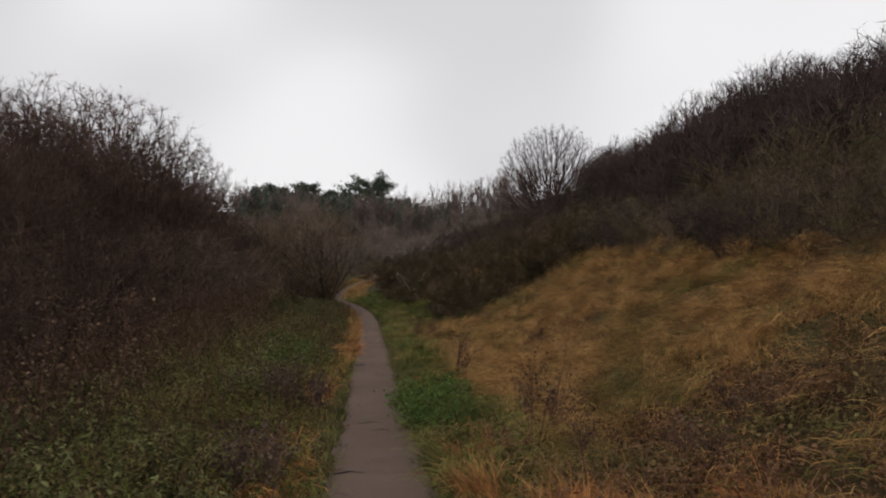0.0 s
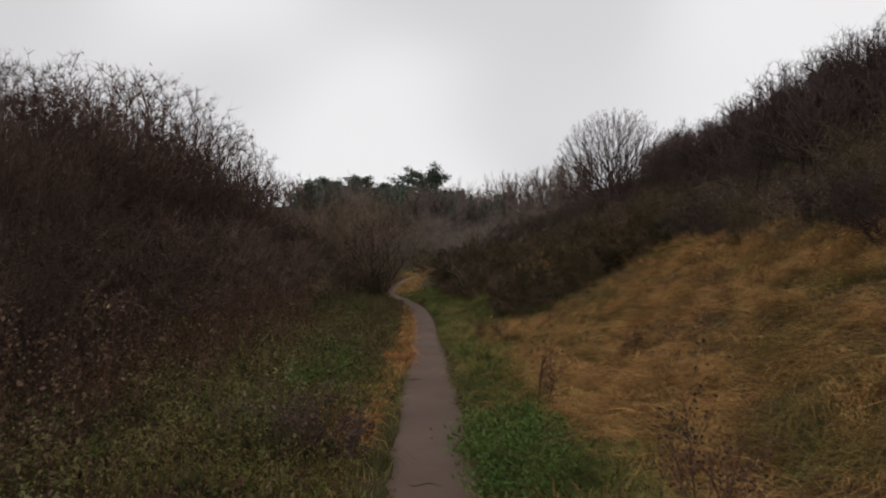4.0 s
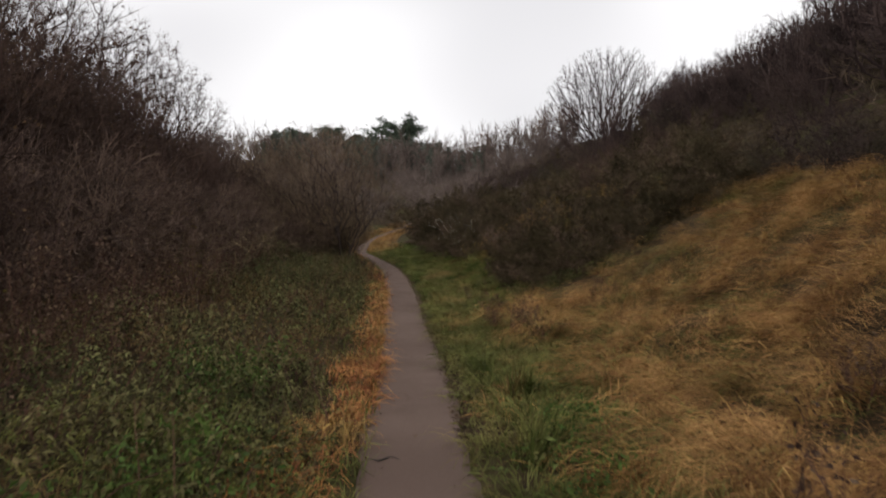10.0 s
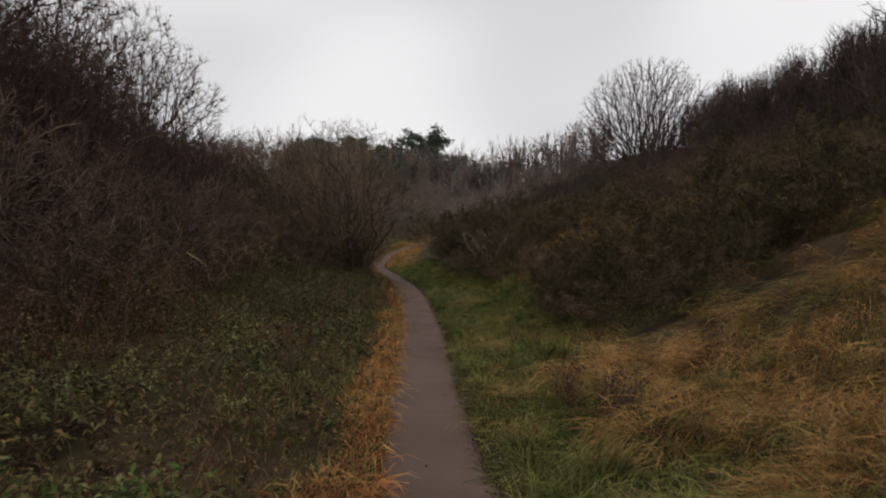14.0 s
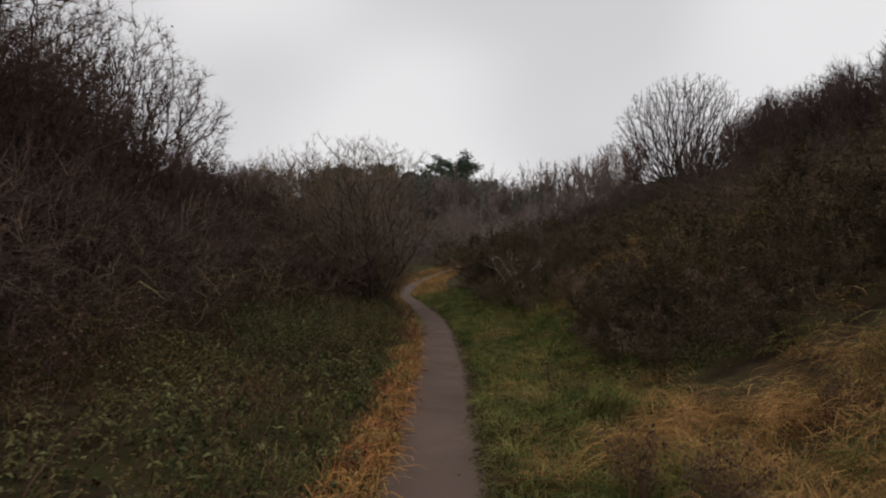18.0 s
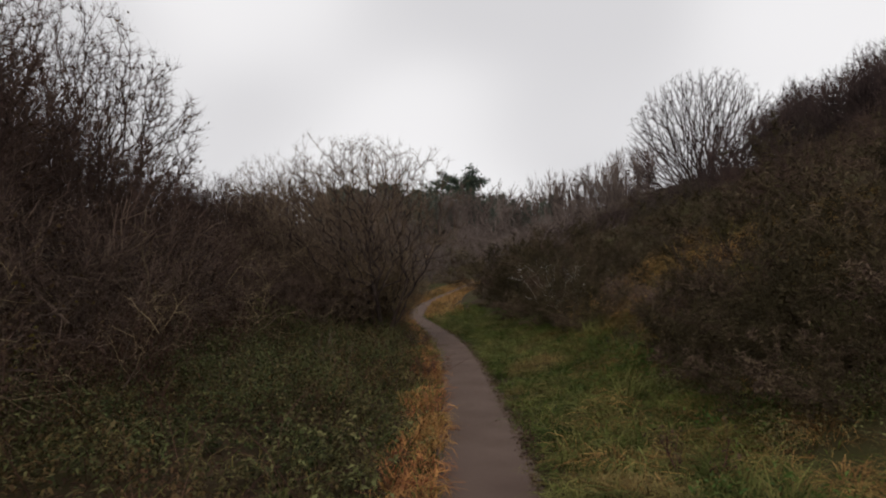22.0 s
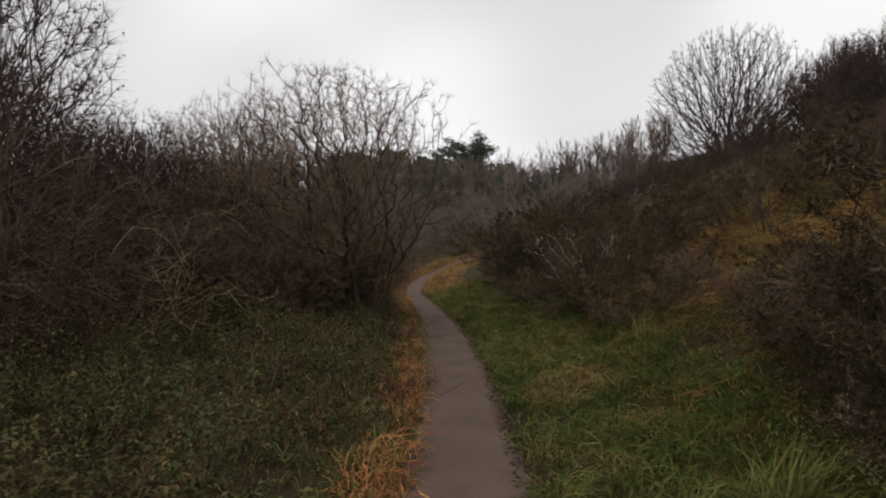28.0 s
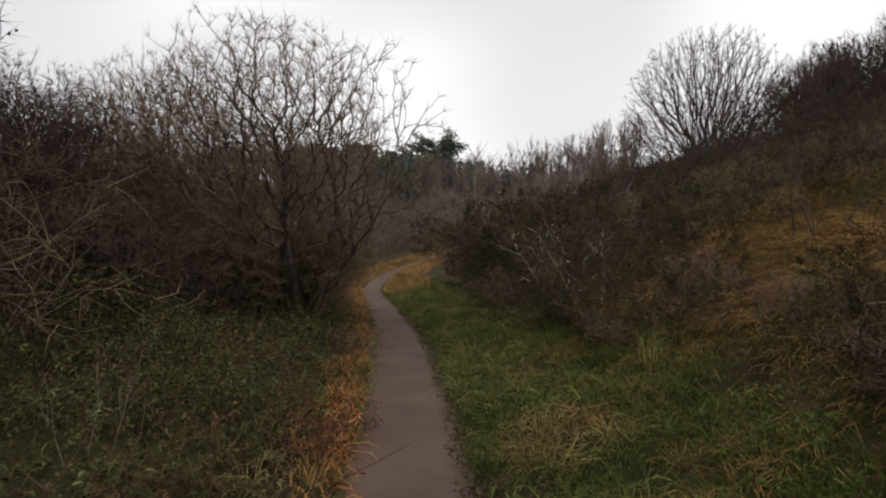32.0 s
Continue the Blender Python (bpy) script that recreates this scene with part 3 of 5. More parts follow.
# broom: upright green-brown shoots
BROOM = [shrub_meshes(*woody(51 + i, 2.0, 13, 1.15, [(8, 0.08, 34, 0.5, 0.55, 2, 0.18, 0.04), (7, 0.1, 34, 0.5, 0.6, 1, 0.2, 0.06), (5, 0.1, 34, 0.5, 0.7, 1, 0.2, 0.06)], 0.012, base_r=0.6, least=0.0038, tall=0.85, crown=(1.6, 1.2, 0.85)), M_BROOM, M_BROOM, 0, 5200, 0.08, M_BROOM, 0.05, 0.09) for i in range(3)]

rng = np.random.default_rng(5)
for x, y, h, w in ((-10.5, 24.3, 7.4, 1.25), (-10.6, 31.2, 7.3, 1.0), (-8.4, 29.8, 4.4, 1.0), (-12.8, 24.8, 6.8, 1.1), (-9.8, 22.6, 6.4, 1.1), (-12.2, 32.0, 6.2, 1.1), (-8.8, 34.6, 4.2, 1.1), (-7.6, 24.0, 4.2, 1.1), (-7.4, 15.0, 4.0, 1.1), (-12.6, 28.0, 6.8, 1.1), (-13.8, 20.5, 7.4, 1.1), (-9.2, 17.6, 5.6, 1.1), (-8.6, 12.6, 4.8, 1.1), (-7.8, 7.8, 4.2, 1.1), (-12.0, 14.6, 6.2, 1.1), (-11.5, 37.5, 4.6, 1.1), (-14.5, 34.0, 6.0, 1.1), (-15.0, 43.0, 5.4, 1.2), (-11.0, 9.0, 5.0, 1.1), (-8.6, 21.2, 5.0, 1.1), (-9.0, 26.6, 5.4, 1.0), (-9.3, 37.0, 4.3, 1.1)):
    stand("thicket_shrub", TALL[rng.integers(3)], x, y, rng.uniform(0, 6.28), h, "tall bare hawthorn shrub with dense reddish-brown twigs", "shrub", "thicket shrubs", wide=w)
for x, y, h in ((-2.7, 5.0, 1.7), (-3.2, 7.4, 1.9), (-3.8, 10.0, 2.0), (-4.3, 12.8, 2.1), (-4.7, 3.6, 2.3), (-5.1, 6.4, 2.6), (-5.3, 9.2, 2.7), (-5.3, 12.0, 2.7), (-5.5, 14.6, 2.8), (-5.8, 17.2, 2.8), (-6.0, 19.8, 2.9), (-6.2, 22.4, 2.9), (-6.4, 25.0, 2.8), (-6.6, 27.4, 2.7), (-7.2, 29.4, 2.6), (-8.2, 32.4, 3.0), (-6.7, 34.0, 2.2), (-6.3, 36.4, 2.4), (-5.4, 35.8, 1.9), (-4.9, 37.2, 2.1), (-6.0, 38.2, 2.5), (-6.1, 33.4, 1.8), (-5.5, 34.7, 2.2), (-7.4, 32.9, 2.3), (-7.6, 36.2, 3.0), (-6.6, 35.2, 2.6), (-7.8, 39.6, 2.7), (-8.8, 43.0, 2.8), (-9.8, 46.6, 2.9), (-10.6, 50.4, 3.0), (-10.6, 40.0, 3.4), (-12.4, 47.6, 3.8)):
    stand("bare_shrub", (LOW if y > 19 else LOW_DARK)[rng.integers(3)], x, y, rng.uniform(0, 6.28), h, "low arching bare shrub with tangled brown twigs" if y > 19 else "low bare shrub with dense dark reddish twigs", "shrub", "bare shrubs beside the path")
for x, y, h in ((3.3, 24.5, 1.6), (2.4, 23.5, 1.15), (1.75, 24.0, 0.85), (1.75, 27.5, 1.0), (1.9, 28.5, 0.9), (1.75, 25.1, 1.05), (1.75, 26.5, 1.15), (2.2, 24.6, 1.25), (1.9, 25.8, 1.2), (4.6, 24.8, 1.7), (2.7, 25.6, 1.7), (2.6, 27.0, 1.6), (5.8, 25.6, 1.8), (4.0, 26.4, 1.8), (6.6, 27.2, 1.8), (5.2, 27.6, 1.7), (1.1, 32.8, 1.25), (2.0, 34.0, 1.35), (0.5, 35.2, 1.6), (1.7, 36.8, 1.3), (0.0, 38.2, 1.8), (-0.7, 41.0, 1.9), (1.0, 40.6, 1.5), (-1.4, 44.6, 2.0), (0.6, 44.6, 1.6), (3.2, 36.4, 1.1), (3.0, 40.4, 1.2), (-2.3, 48.6, 2.1), (0.0, 49.0, 1.8), (3.4, 34.4, 1.1), (4.4, 36.6, 1.1), (3.9, 23.5, 1.05), (4.9, 23.8, 1.1), (3.0, 23.1, 0.8), (5.8, 24.3, 1.2), (6.6, 25.4, 1.2), (0.75, 30.75, 0.95), (0.45, 31.7, 0.8), (1.5, 27.7, 0.5), (1.6, 26.7, 0.75), (1.5, 28.7, 0.42), (0.3, 33.0, 1.0), (-0.15, 34.3, 1.1), (1.7, 25.7, 1.0), (-0.6, 36.6, 1.2), (-0.9, 38.8, 1.4)):
    stand("broom_bush", BROOM[rng.integers(3)], x, y, rng.uniform(0, 6.28), h, "dense dark green-brown broom bush on the bank", "bush", "broom bushes on the bank", wide=1.1)

# the spreading tree beside the path
TREE = shrub_meshes(*grown(79, 4300, (3.0, 2.4, 2.85), 0.38, off=-0.65, least=0.0039, power=0.37, twigs=5, twig=0.26, zig=0.1, shell=0.5, low=0.5, lump=0.16, stems=((0.62, -0.1, 2.6), (0.25, 0.2, 2.0), (-0.1, -0.2, 2.2), (-0.5, 0.1, 2.2), (-0.95, -0.2, 2.4))), M_BARK, M_TWIG_HAW, 0, 300, 0.04, M_LEAF_YELLOW, 1.5)
stand("hawthorn_tree", TREE, -4.15, 35.2, 0.0, 5.1, "many-stemmed bare hawthorn tree with spreading gnarled crown beside the path", "tree", "")
stand("hawthorn_tree", TREE, -7.6, 36.4, 2.2, 4.8, "smaller bare hawthorn tree standing in the thicket", "tree", "", wide=0.75)
for i, (x, y, h) in enumerate(((-5.7, 36.2, 2.5), (-6.5, 35.2, 2.5), (-7.5, 34.9, 2.5), (-6.9, 36.8, 2.7), (-4.9, 36.9, 2.8), (-4.5, 36.0, 2.3), (-5.4, 35.1, 2.2))):
    stand("dense_shrub", LOW_OLIVE[i % 2], x, y, 1.7 * i, h, "dense bare shrub with fine olive-brown twigs under the hawthorn", "shrub", "dense shrubs under the tree")
for i, (x, y, h) in enumerate(((4.3, 31.9, 1.3), (5.3, 33.2, 1.6), (4.6, 35.0, 1.5), (6.2, 31.6, 1.6))):
    stand("bank_shrub", LOW_DARK[i % 3], x, y, 2.1 * i, h, "bare brown shrub on the dry slope of the bank", "shrub", "bare shrubs on the bank", wide=0.9)
# the round bare tree on the hill
ROUND = shrub_meshes(*grown(91, 3600, (5.3, 5.6, 3.9), 0.66, least=0.0092, power=0.38, twigs=5, twig=0.36, zig=0.03, ease=3, shell=0.45, low=0.4, lump=0.02), M_TWIG_FAR, M_TWIG_FAR, 0)
stand("round_tree", ROUND, 12.0, 72.8, 1.0, 16.7 - float(land(12.0, 72.8)), "solitary bare tree with an even rounded crown on the hill", "tree", "")


# ---- far scrub and woods ----
def scattered(variants, places, rng, label, category, name, mat, grow=(0.8, 1.25)):
    """One mesh of many plants too far off to tell apart; places: x, y, height."""
    pieces = []
    for x, y, h in places:
        v, t, top = variants[rng.integers(len(variants))]
        a, k = rng.uniform(0, 6.28), h / top
        w = k * rng.uniform(*grow)
        c, s = math.cos(a) * w, math.sin(a) * w
        p = np.stack([v[:, 0] * c - v[:, 1] * s + x, v[:, 0] * s + v[:, 1] * c + y, v[:, 2] * k + float(land(x, y)) - 0.1], 1)
        pieces.append((p, t))
    ob = new(name, mesh_of(name, *joined(pieces), mat))
    return tagged(ob, label, category, kind="stuff")


def plant(seed, *args, **more):
    levels, _ = woody(seed, *args, **more)
    v, t = joined([tubes(l, r, 3) for l, r in levels])
    return v, t, float(np.percentile(levels[-1][0].reshape(-1, 3)[:, 2], 98))


SCRUB = [plant(120 + i, 3.0, 8, 0.95, [(8, 0.06, 38, 0.55, 0.6, 1, 0.2, 0.05), (9, 0.08, 42, 0.55, 0.7, 1, 0.2, 0.07)], 0.028, steps=2, base_r=0.7, least=0.009) for i in range(4)]
FARSCRUB = [plant(130 + i, 3.0, 7, 0.95, [(7, 0.06, 38, 0.6, 0.6, 1, 0.2, 0.04), (8, 0.1, 42, 0.6, 0.7, 1, 0.2, 0.05)], 0.026, steps=1, base_r=0.8, least=0.013) for i in range(4)]
POLE = [plant(140 + i, 10.0, 2, 0.12, [(22, 0.12, 24, 0.28, 0.45, 1, 0.1, 0.1), (6, 0.15, 28, 0.5, 0.6, 1, 0.1, 0.1)], 0.11, steps=3, base_r=0.3, least=0.03) for i in range(3)]
CLUMP = [plant(160 + i, 7.0, 4, 0.5, [(9, 0.15, 34, 0.5, 0.5, 1, 0.12, 0.05), (8, 0.15, 36, 0.5, 0.6, 1, 0.12, 0.05)], 0.12, steps=2, base_r=0.5, least=0.03) for i in range(3)]

CREST = []
for i in range(4):
    lev, _ = grown(150 + i, 170, (1.9, 2.0, 2.2), 0.5, off=-0.3, least=0.011, power=0.36, twigs=3, twig=0.5, ease=2, lump=0.2)
    CREST.append((*joined([tubes(l, r, 3) for l, r in lev]), 4.1))

rng = np.random.default_rng(8)
hill, valley, tops, dark = [], [], [], []


def scrub_edge(y):
    """Where the thicket begins on the bank, measured from the path."""
    return foot(y) + 3.7 + 0.5 * float(smooth(y, 25, 28)) - 3.6 * float(smooth(y, 33, 36.5))


for y in list(np.arange(4, 23, 0.7)):
    for k in (0.0, 1.2):
        x = float(line(y)) + scrub_edge(y) + k + rng.uniform(-0.3, 0.6)
        if x < 9 + 0.62 * y:
            (dark if rng.uniform() < 0.5 else hill).append((x, y + rng.uniform(-0.3, 0.3), rng.uniform(0.8, 1.3) + 0.2 * k))
while len(hill) + len(dark) < 360:
    y = rng.uniform(3, 105)
    d = rng.uniform(0, 42)
    x = float(line(y)) + d
    edge = scrub_edge(y) + 0.4
    if d < edge or x > 8 + 0.62 * y + 6:
        continue
    lump = float(ripple(x, y, 0.16, 1.0))
    (dark if ripple(x, y, 0.22, 5.0) > 0.35 else hill).append((x, y, (rng.uniform(0.95, 1.35) + 0.25 * lump) * (1 + 0.8 * float(smooth(d - edge, 2, 7)) * (1 - float(smooth(y, 32, 40)))) * (1 + 0.9 * float(smooth(d, 14, 22)) * float(smooth(y, 32, 40))) * (1 + 1.1 * float(smooth(y, 62, 72)) * (1 - float(smooth(d, 14, 22))))))
while len(valley) < 230:
    y = rng.uniform(50, 132)
    x = rng.uniform(-48, 14)
    d = x - float(line(y))
    if -2.2 < d < (1.6 + 2.5 * float(smooth(y, 46, 56))) and y < 92 or x < -16 - 0.45 * (y - 50) or d > 6 and y < 100:
        continue
    valley.append((x, y, rng.uniform(2.0, 3.6)))
for _ in range(60):
    y = rng.uniform(48, 110)
    valley.append((-16 - rng.uniform(0, 0.4) * y, y, rng.uniform(3.0, 4.5)))
for _ in range(60):
    y = rng.uniform(50, 76)
    hill.append((float(line(y)) + rng.uniform(10, 23), y, rng.uniform(0.9, 1.5) + 0.6 * float(smooth(y, 62, 70))))
for _ in range(70):
    y = rng.uniform(64, 82)
    hill.append((rng.uniform(5, 18), y, rng.uniform(0.9, 1.5)))
for k in range(110):
    y = rng.uniform(20, 48) if k < 75 else rng.uniform(48, 80)
    x = float(line(y)) + rng.uniform(13, 26) + 5 * float(smooth(y, 36, 44))
    tops.append((x, y, rng.uniform(2.9, 4.1) + 0.5 * float(smooth(x - line(y), 16, 22))))
scattered(SCRUB, hill, rng, "brown leafless scrub covering the hillside", "scrub", "hill_scrub", M_TWIG)
scattered(SCRUB, dark, rng, "dark green-brown gorse on the hillside", "scrub", "hill_gorse", M_BROOM)
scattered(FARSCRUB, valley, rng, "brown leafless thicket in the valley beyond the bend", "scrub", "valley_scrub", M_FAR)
scattered(CREST, tops, rng, "bare small trees along the crest of the hill", "trees", "crest_trees", M_TWIG_FAR)
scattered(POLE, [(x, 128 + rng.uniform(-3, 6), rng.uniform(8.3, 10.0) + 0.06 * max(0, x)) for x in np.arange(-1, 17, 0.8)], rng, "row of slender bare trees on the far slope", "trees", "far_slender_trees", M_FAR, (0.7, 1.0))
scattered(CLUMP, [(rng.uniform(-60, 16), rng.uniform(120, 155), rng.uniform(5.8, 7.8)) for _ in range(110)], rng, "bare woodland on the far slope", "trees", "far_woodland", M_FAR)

CREST_TREE = [shrub_meshes(*grown(210 + i, 520, (2.0, 2.3, 2.6), 0.7, off=-0.35, least=0.0095, power=0.36, twigs=4, twig=0.5, zig=0.05, ease=2, shell=0.5, low=0.6, lump=0.2), M_TWIG_FAR, M_TWIG_FAR, 0) for i in range(3)]
for i, (x, y, top) in enumerate(((14.1, 36.6, 11.4), (15.2, 35.6, 11.6), (16.0, 34.6, 12.1), (16.9, 33.6, 12.3), (18.0, 32.6, 12.0), (14.0, 42.6, 11.1), (13.2, 48.6, 10.9), (13.4, 45.6, 10.6), (14.6, 50.0, 11.8), (15.4, 44.9, 11.8), (15.8, 41.9, 11.4), (14.4, 57.9, 12.4), (13.8, 62.6, 12.3), (14.2, 59.0, 12.3), (13.9, 53.0, 11.6), (14.6, 65.6, 13.1), (15.3, 61.6, 13.2), (12.8, 55.6, 11.0), (17.2, 38.4, 12.4), (19.2, 36.0, 13.0))):
    stand("crest_tree", CREST_TREE[i % 3], x, y, 0.5 * math.sin(i * 7.0), top - 0.35 - float(land(x, y)), "small bare tree leaning on the crest of the hill", "tree", "trees on the crest", wide=1.0)

for i, (x, y, top, w) in enumerate(((18.4, 72.5, 16.1, 0.5), (20.6, 72.0, 15.7, 0.5), (24.1, 73.7, 18.7, 0.5), (27.2, 76.0, 18.2, 0.5), (31.0, 80.0, 22.0, 0.5), (34.2, 81.0, 23.8, 0.55), (38.4, 82.0, 26.9, 0.6), (43.0, 83.0, 27.2, 0.6), (47.4, 83.0, 28.0, 0.6))):
    stand("crest_tree", CREST_TREE[i % 3], x, y, 0.4 * math.sin(i * 5.0), top - float(land(x, y)), "tall bare tree standing up over the hill's crest", "tree", "trees on the crest", wide=w)


def fir(seed):
    rng = np.random.default_rng(seed)
    n = 700
    z = rng.uniform(0.15, 1.0, n)
    wide = np.sqrt(np.clip(1.06 - z, 0.02, 1)) * (0.75 + 0.25 * np.sin(z * 23 + seed))
    a = rng.uniform(0, 6.28, n)
    r = wide * (0.24 + 0.1 * np.sin(a * 4 + z * 15 + seed)) * (0.6 + 0.55 * ((1 - z) * 7 % 1)) * rng.uniform(0.2, 1.0, n) ** 0.6
    at = np.stack([np.cos(a) * r, np.sin(a) * r, z], 1) * 8.0
    v, t = leaves(rng, at, rng.uniform(0.25, 0.6, n), 0.25)
    tv, tt = tubes(np.array([[[0, 0, 0], [0, 0, 4.0], [0, 0, 8.1]]], float), np.array([[0.15, 0.08, 0.02]]), 5)
    v, t = joined([(v, t), (tv, tt)])
    return v, t, 8.0


FIR = [fir(180), fir(181), fir(182), fir(183)]
scattered(FIR, [(rng.uniform(-36, 3), rng.uniform(124, 142), rng.uniform(4.6, 7.2)) for _ in range(85)], rng, "conifers on the far slope, needles paled for distance haze", "trees", "far_conifers", M_FIR)


def pine(x, y, height, seed, wide=1.0):
    rng = np.random.default_rng(seed)
    top = new("pine_tree")
    top.location = (x, y, float(land(x, y)) - 0.2)
    tagged(top, "dark green pine with a broad ragged crown", "tree", "pines on the far slope")
    trunk = np.array([[[0, 0, 0], [0.1, 0, height * 0.5], [0.0, 0.1, height * 0.96]]])
    m = 64
    u = np.linspace(0.14, 0.97, m) + rng.normal(0, 0.015, m)
    a = np.arange(m) * 2.4 + rng.uniform(-0.5, 0.5, m)
    ln = height * 0.5 * wide * np.sqrt(np.clip(1 - ((u - 0.4) / 0.62) ** 2, 0.04, 1)) * rng.uniform(0.5, 1.05, m)
    start = np.stack([np.zeros(m), np.zeros(m), u * height - 0.25 * ln], 1)
    way = np.stack([np.cos(a), np.sin(a), rng.uniform(0.15, 0.5, m)], 1)
    limb, r = shoots(rng, start, way, ln, np.full(m, 0.06), 3, 0.15, 0.04)
    part("trunk", mesh_of("trunk", *joined([tubes(trunk, np.array([[0.22, 0.16, 0.04]]), 6), tubes(limb, r, 4)]), M_BARK, smooth=True), top)
    k = 230
    f = rng.uniform(0.3, 1.05, (m, k, 1))
    at = (limb[:, :1] * (1 - f) + limb[:, -1:] * f + rng.normal(0, 1, (m, k, 3)) * np.array([0.34, 0.34, 0.16]) * (0.5 + 0.5 * wide)).reshape(-1, 3)
    part("crown", mesh_of("crown", *leaves(rng, at, rng.uniform(0.28, 0.55, len(at)), 0.15, 0.24), M_PINE), top)


for x, y, zt, w, sd in ((-13.6, 141.5, 20.6, 1.6, 1), (-26.6, 141.5, 19.2, 1.3, 2), (-32.6, 142.0, 18.8, 1.3, 3), (-21.4, 141.0, 18.0, 0.6, 4)):
    pine(x, y, zt - float(land(x, y)) + 0.2, sd, w)


# ---- ground cover ----
def scrub_edge_of(y):
    return foot(y) + 3.9 + 0.5 * smooth(y, 25, 28)


def cover(name, mat, pieces, label, category):
    ob = new(name, mesh_of(name, *joined(pieces), mat))
    return tagged(ob, label, category, kind="stuff")


def tussocks(rng, centres, count, length, width, droop, slope, bunch=0.13, even=0.7):
    n = len(centres)
    own = rng.uniform(0.6, 1.35, n)
    lie = slope + 1.3 * ripple(centres[:, 0], centres[:, 1], 0.45) + 0.8 * ripple(centres[:, 0], centres[:, 1], 1.3, 2.0) + rng.normal(0, 0.5, n)
    i = np.repeat(np.arange(n), count)
    m = len(i)
    a = rng.uniform(0, 6.28, m)
    base = centres[i] + np.stack([np.cos(a), np.sin(a), np.zeros(m)], 1) * (rng.uniform(0, bunch, m) * own[i])[:, None]
    turn = np.where(rng.uniform(0, 1, m) < even, lie[i] + rng.normal(0, 0.75 - 0.5 * even, m), a)
    return blades(rng, base, rng.uniform(*length, m) * own[i], rng.uniform(*width, m), np.clip(rng.normal(droop, 0.35, m), 0.15, 1.75), turn)


def arched(rng, base, way, length, width, rise, fall):
    """Long grass blades that rise and bow over: five triangles each. way: the horizontal way they lie, rise and fall: slopes at foot and tip."""
    n = len(base)
    flat = np.stack([np.cos(way), np.sin(way), np.zeros(n)], 1)
    side = np.stack([-np.sin(way), np.cos(way), rng.normal(0, 0.35, n)], 1) * (width / 2)[:, None]
    pts, p = [base], base
    for k in range(3):
        a = rise + (fall - rise) * (k + 0.3) / 2.3
        p = p + (flat * np.cos(a)[:, None] + np.array([0, 0, 1.0]) * np.sin(a)[:, None]) * (length / 3)[:, None]
        pts.append(p)
    v = np.stack([pts[0] - side * 0.7, pts[0] + side * 0.7, pts[1] - side, pts[1] + side, pts[2] - side * 0.7, pts[2] + side * 0.7, pts[3]], 1)
    t = np.array([[0, 1, 3], [0, 3, 2], [2, 3, 5], [2, 5, 4], [4, 5, 6]])[None] + (np.arange(n) * 7)[:, None, None]
    return v.reshape(-1, 3), t.reshape(-1, 3)


def wigs(rng, centres, count, radius, tall, length, width, lie, comb=0.6):
    """Tussocks like wigs: blades that spring from a mound and drape over its edge, combed towards lie."""
    n = len(centres)
    own = rng.uniform(0.55, 1.0, n) + 0.7 * rng.uniform(0, 1, n) ** 3
    lie = lie + rng.normal(0, 0.45, n)
    i = np.repeat(np.arange(n), count)
    m = len(i)
    a = rng.uniform(0, 6.28, m)
    r = np.sqrt(rng.uniform(0, 1, m)) * radius * own[i]
    x, y = centres[i, 0] + np.cos(a) * r, centres[i, 1] + np.sin(a) * r
    z = land(x, y) + tall * own[i] * (1 - 0.8 * (r / (radius * own[i])) ** 2) * rng.uniform(0.35, 1.0, m)
    way = np.where(rng.uniform(0, 1, m) < comb, lie[i] + rng.normal(0, 0.24, m), a + rng.normal(0, 0.4, m))
    return arched(rng, np.stack([x, y, z], 1), way, rng.uniform(*length, m) * own[i], rng.uniform(*width, m), rng.uniform(0.1, 0.95, m), rng.uniform(-1.15, -0.3, m))


def tufts(rng, centres, count, bunch, length, width, stand_up=1.1, droop=-0.7):
    """Upright tufts whose blades arch over on all sides."""
    n = len(centres)
    own = rng.uniform(0.6, 1.3, n)
    i = np.repeat(np.arange(n), count)
    m = len(i)
    a = rng.uniform(0, 6.28, m)
    r = rng.uniform(0, bunch, m) * own[i]
    x, y = centres[i, 0] + np.cos(a) * r, centres[i, 1] + np.sin(a) * r
    return arched(rng, np.stack([x, y, land(x, y) - 0.01], 1), a + rng.normal(0, 0.5, m), rng.uniform(*length, m) * own[i], rng.uniform(*width, m), rng.normal(stand_up, 0.25, m), rng.normal(droop, 0.4, m))


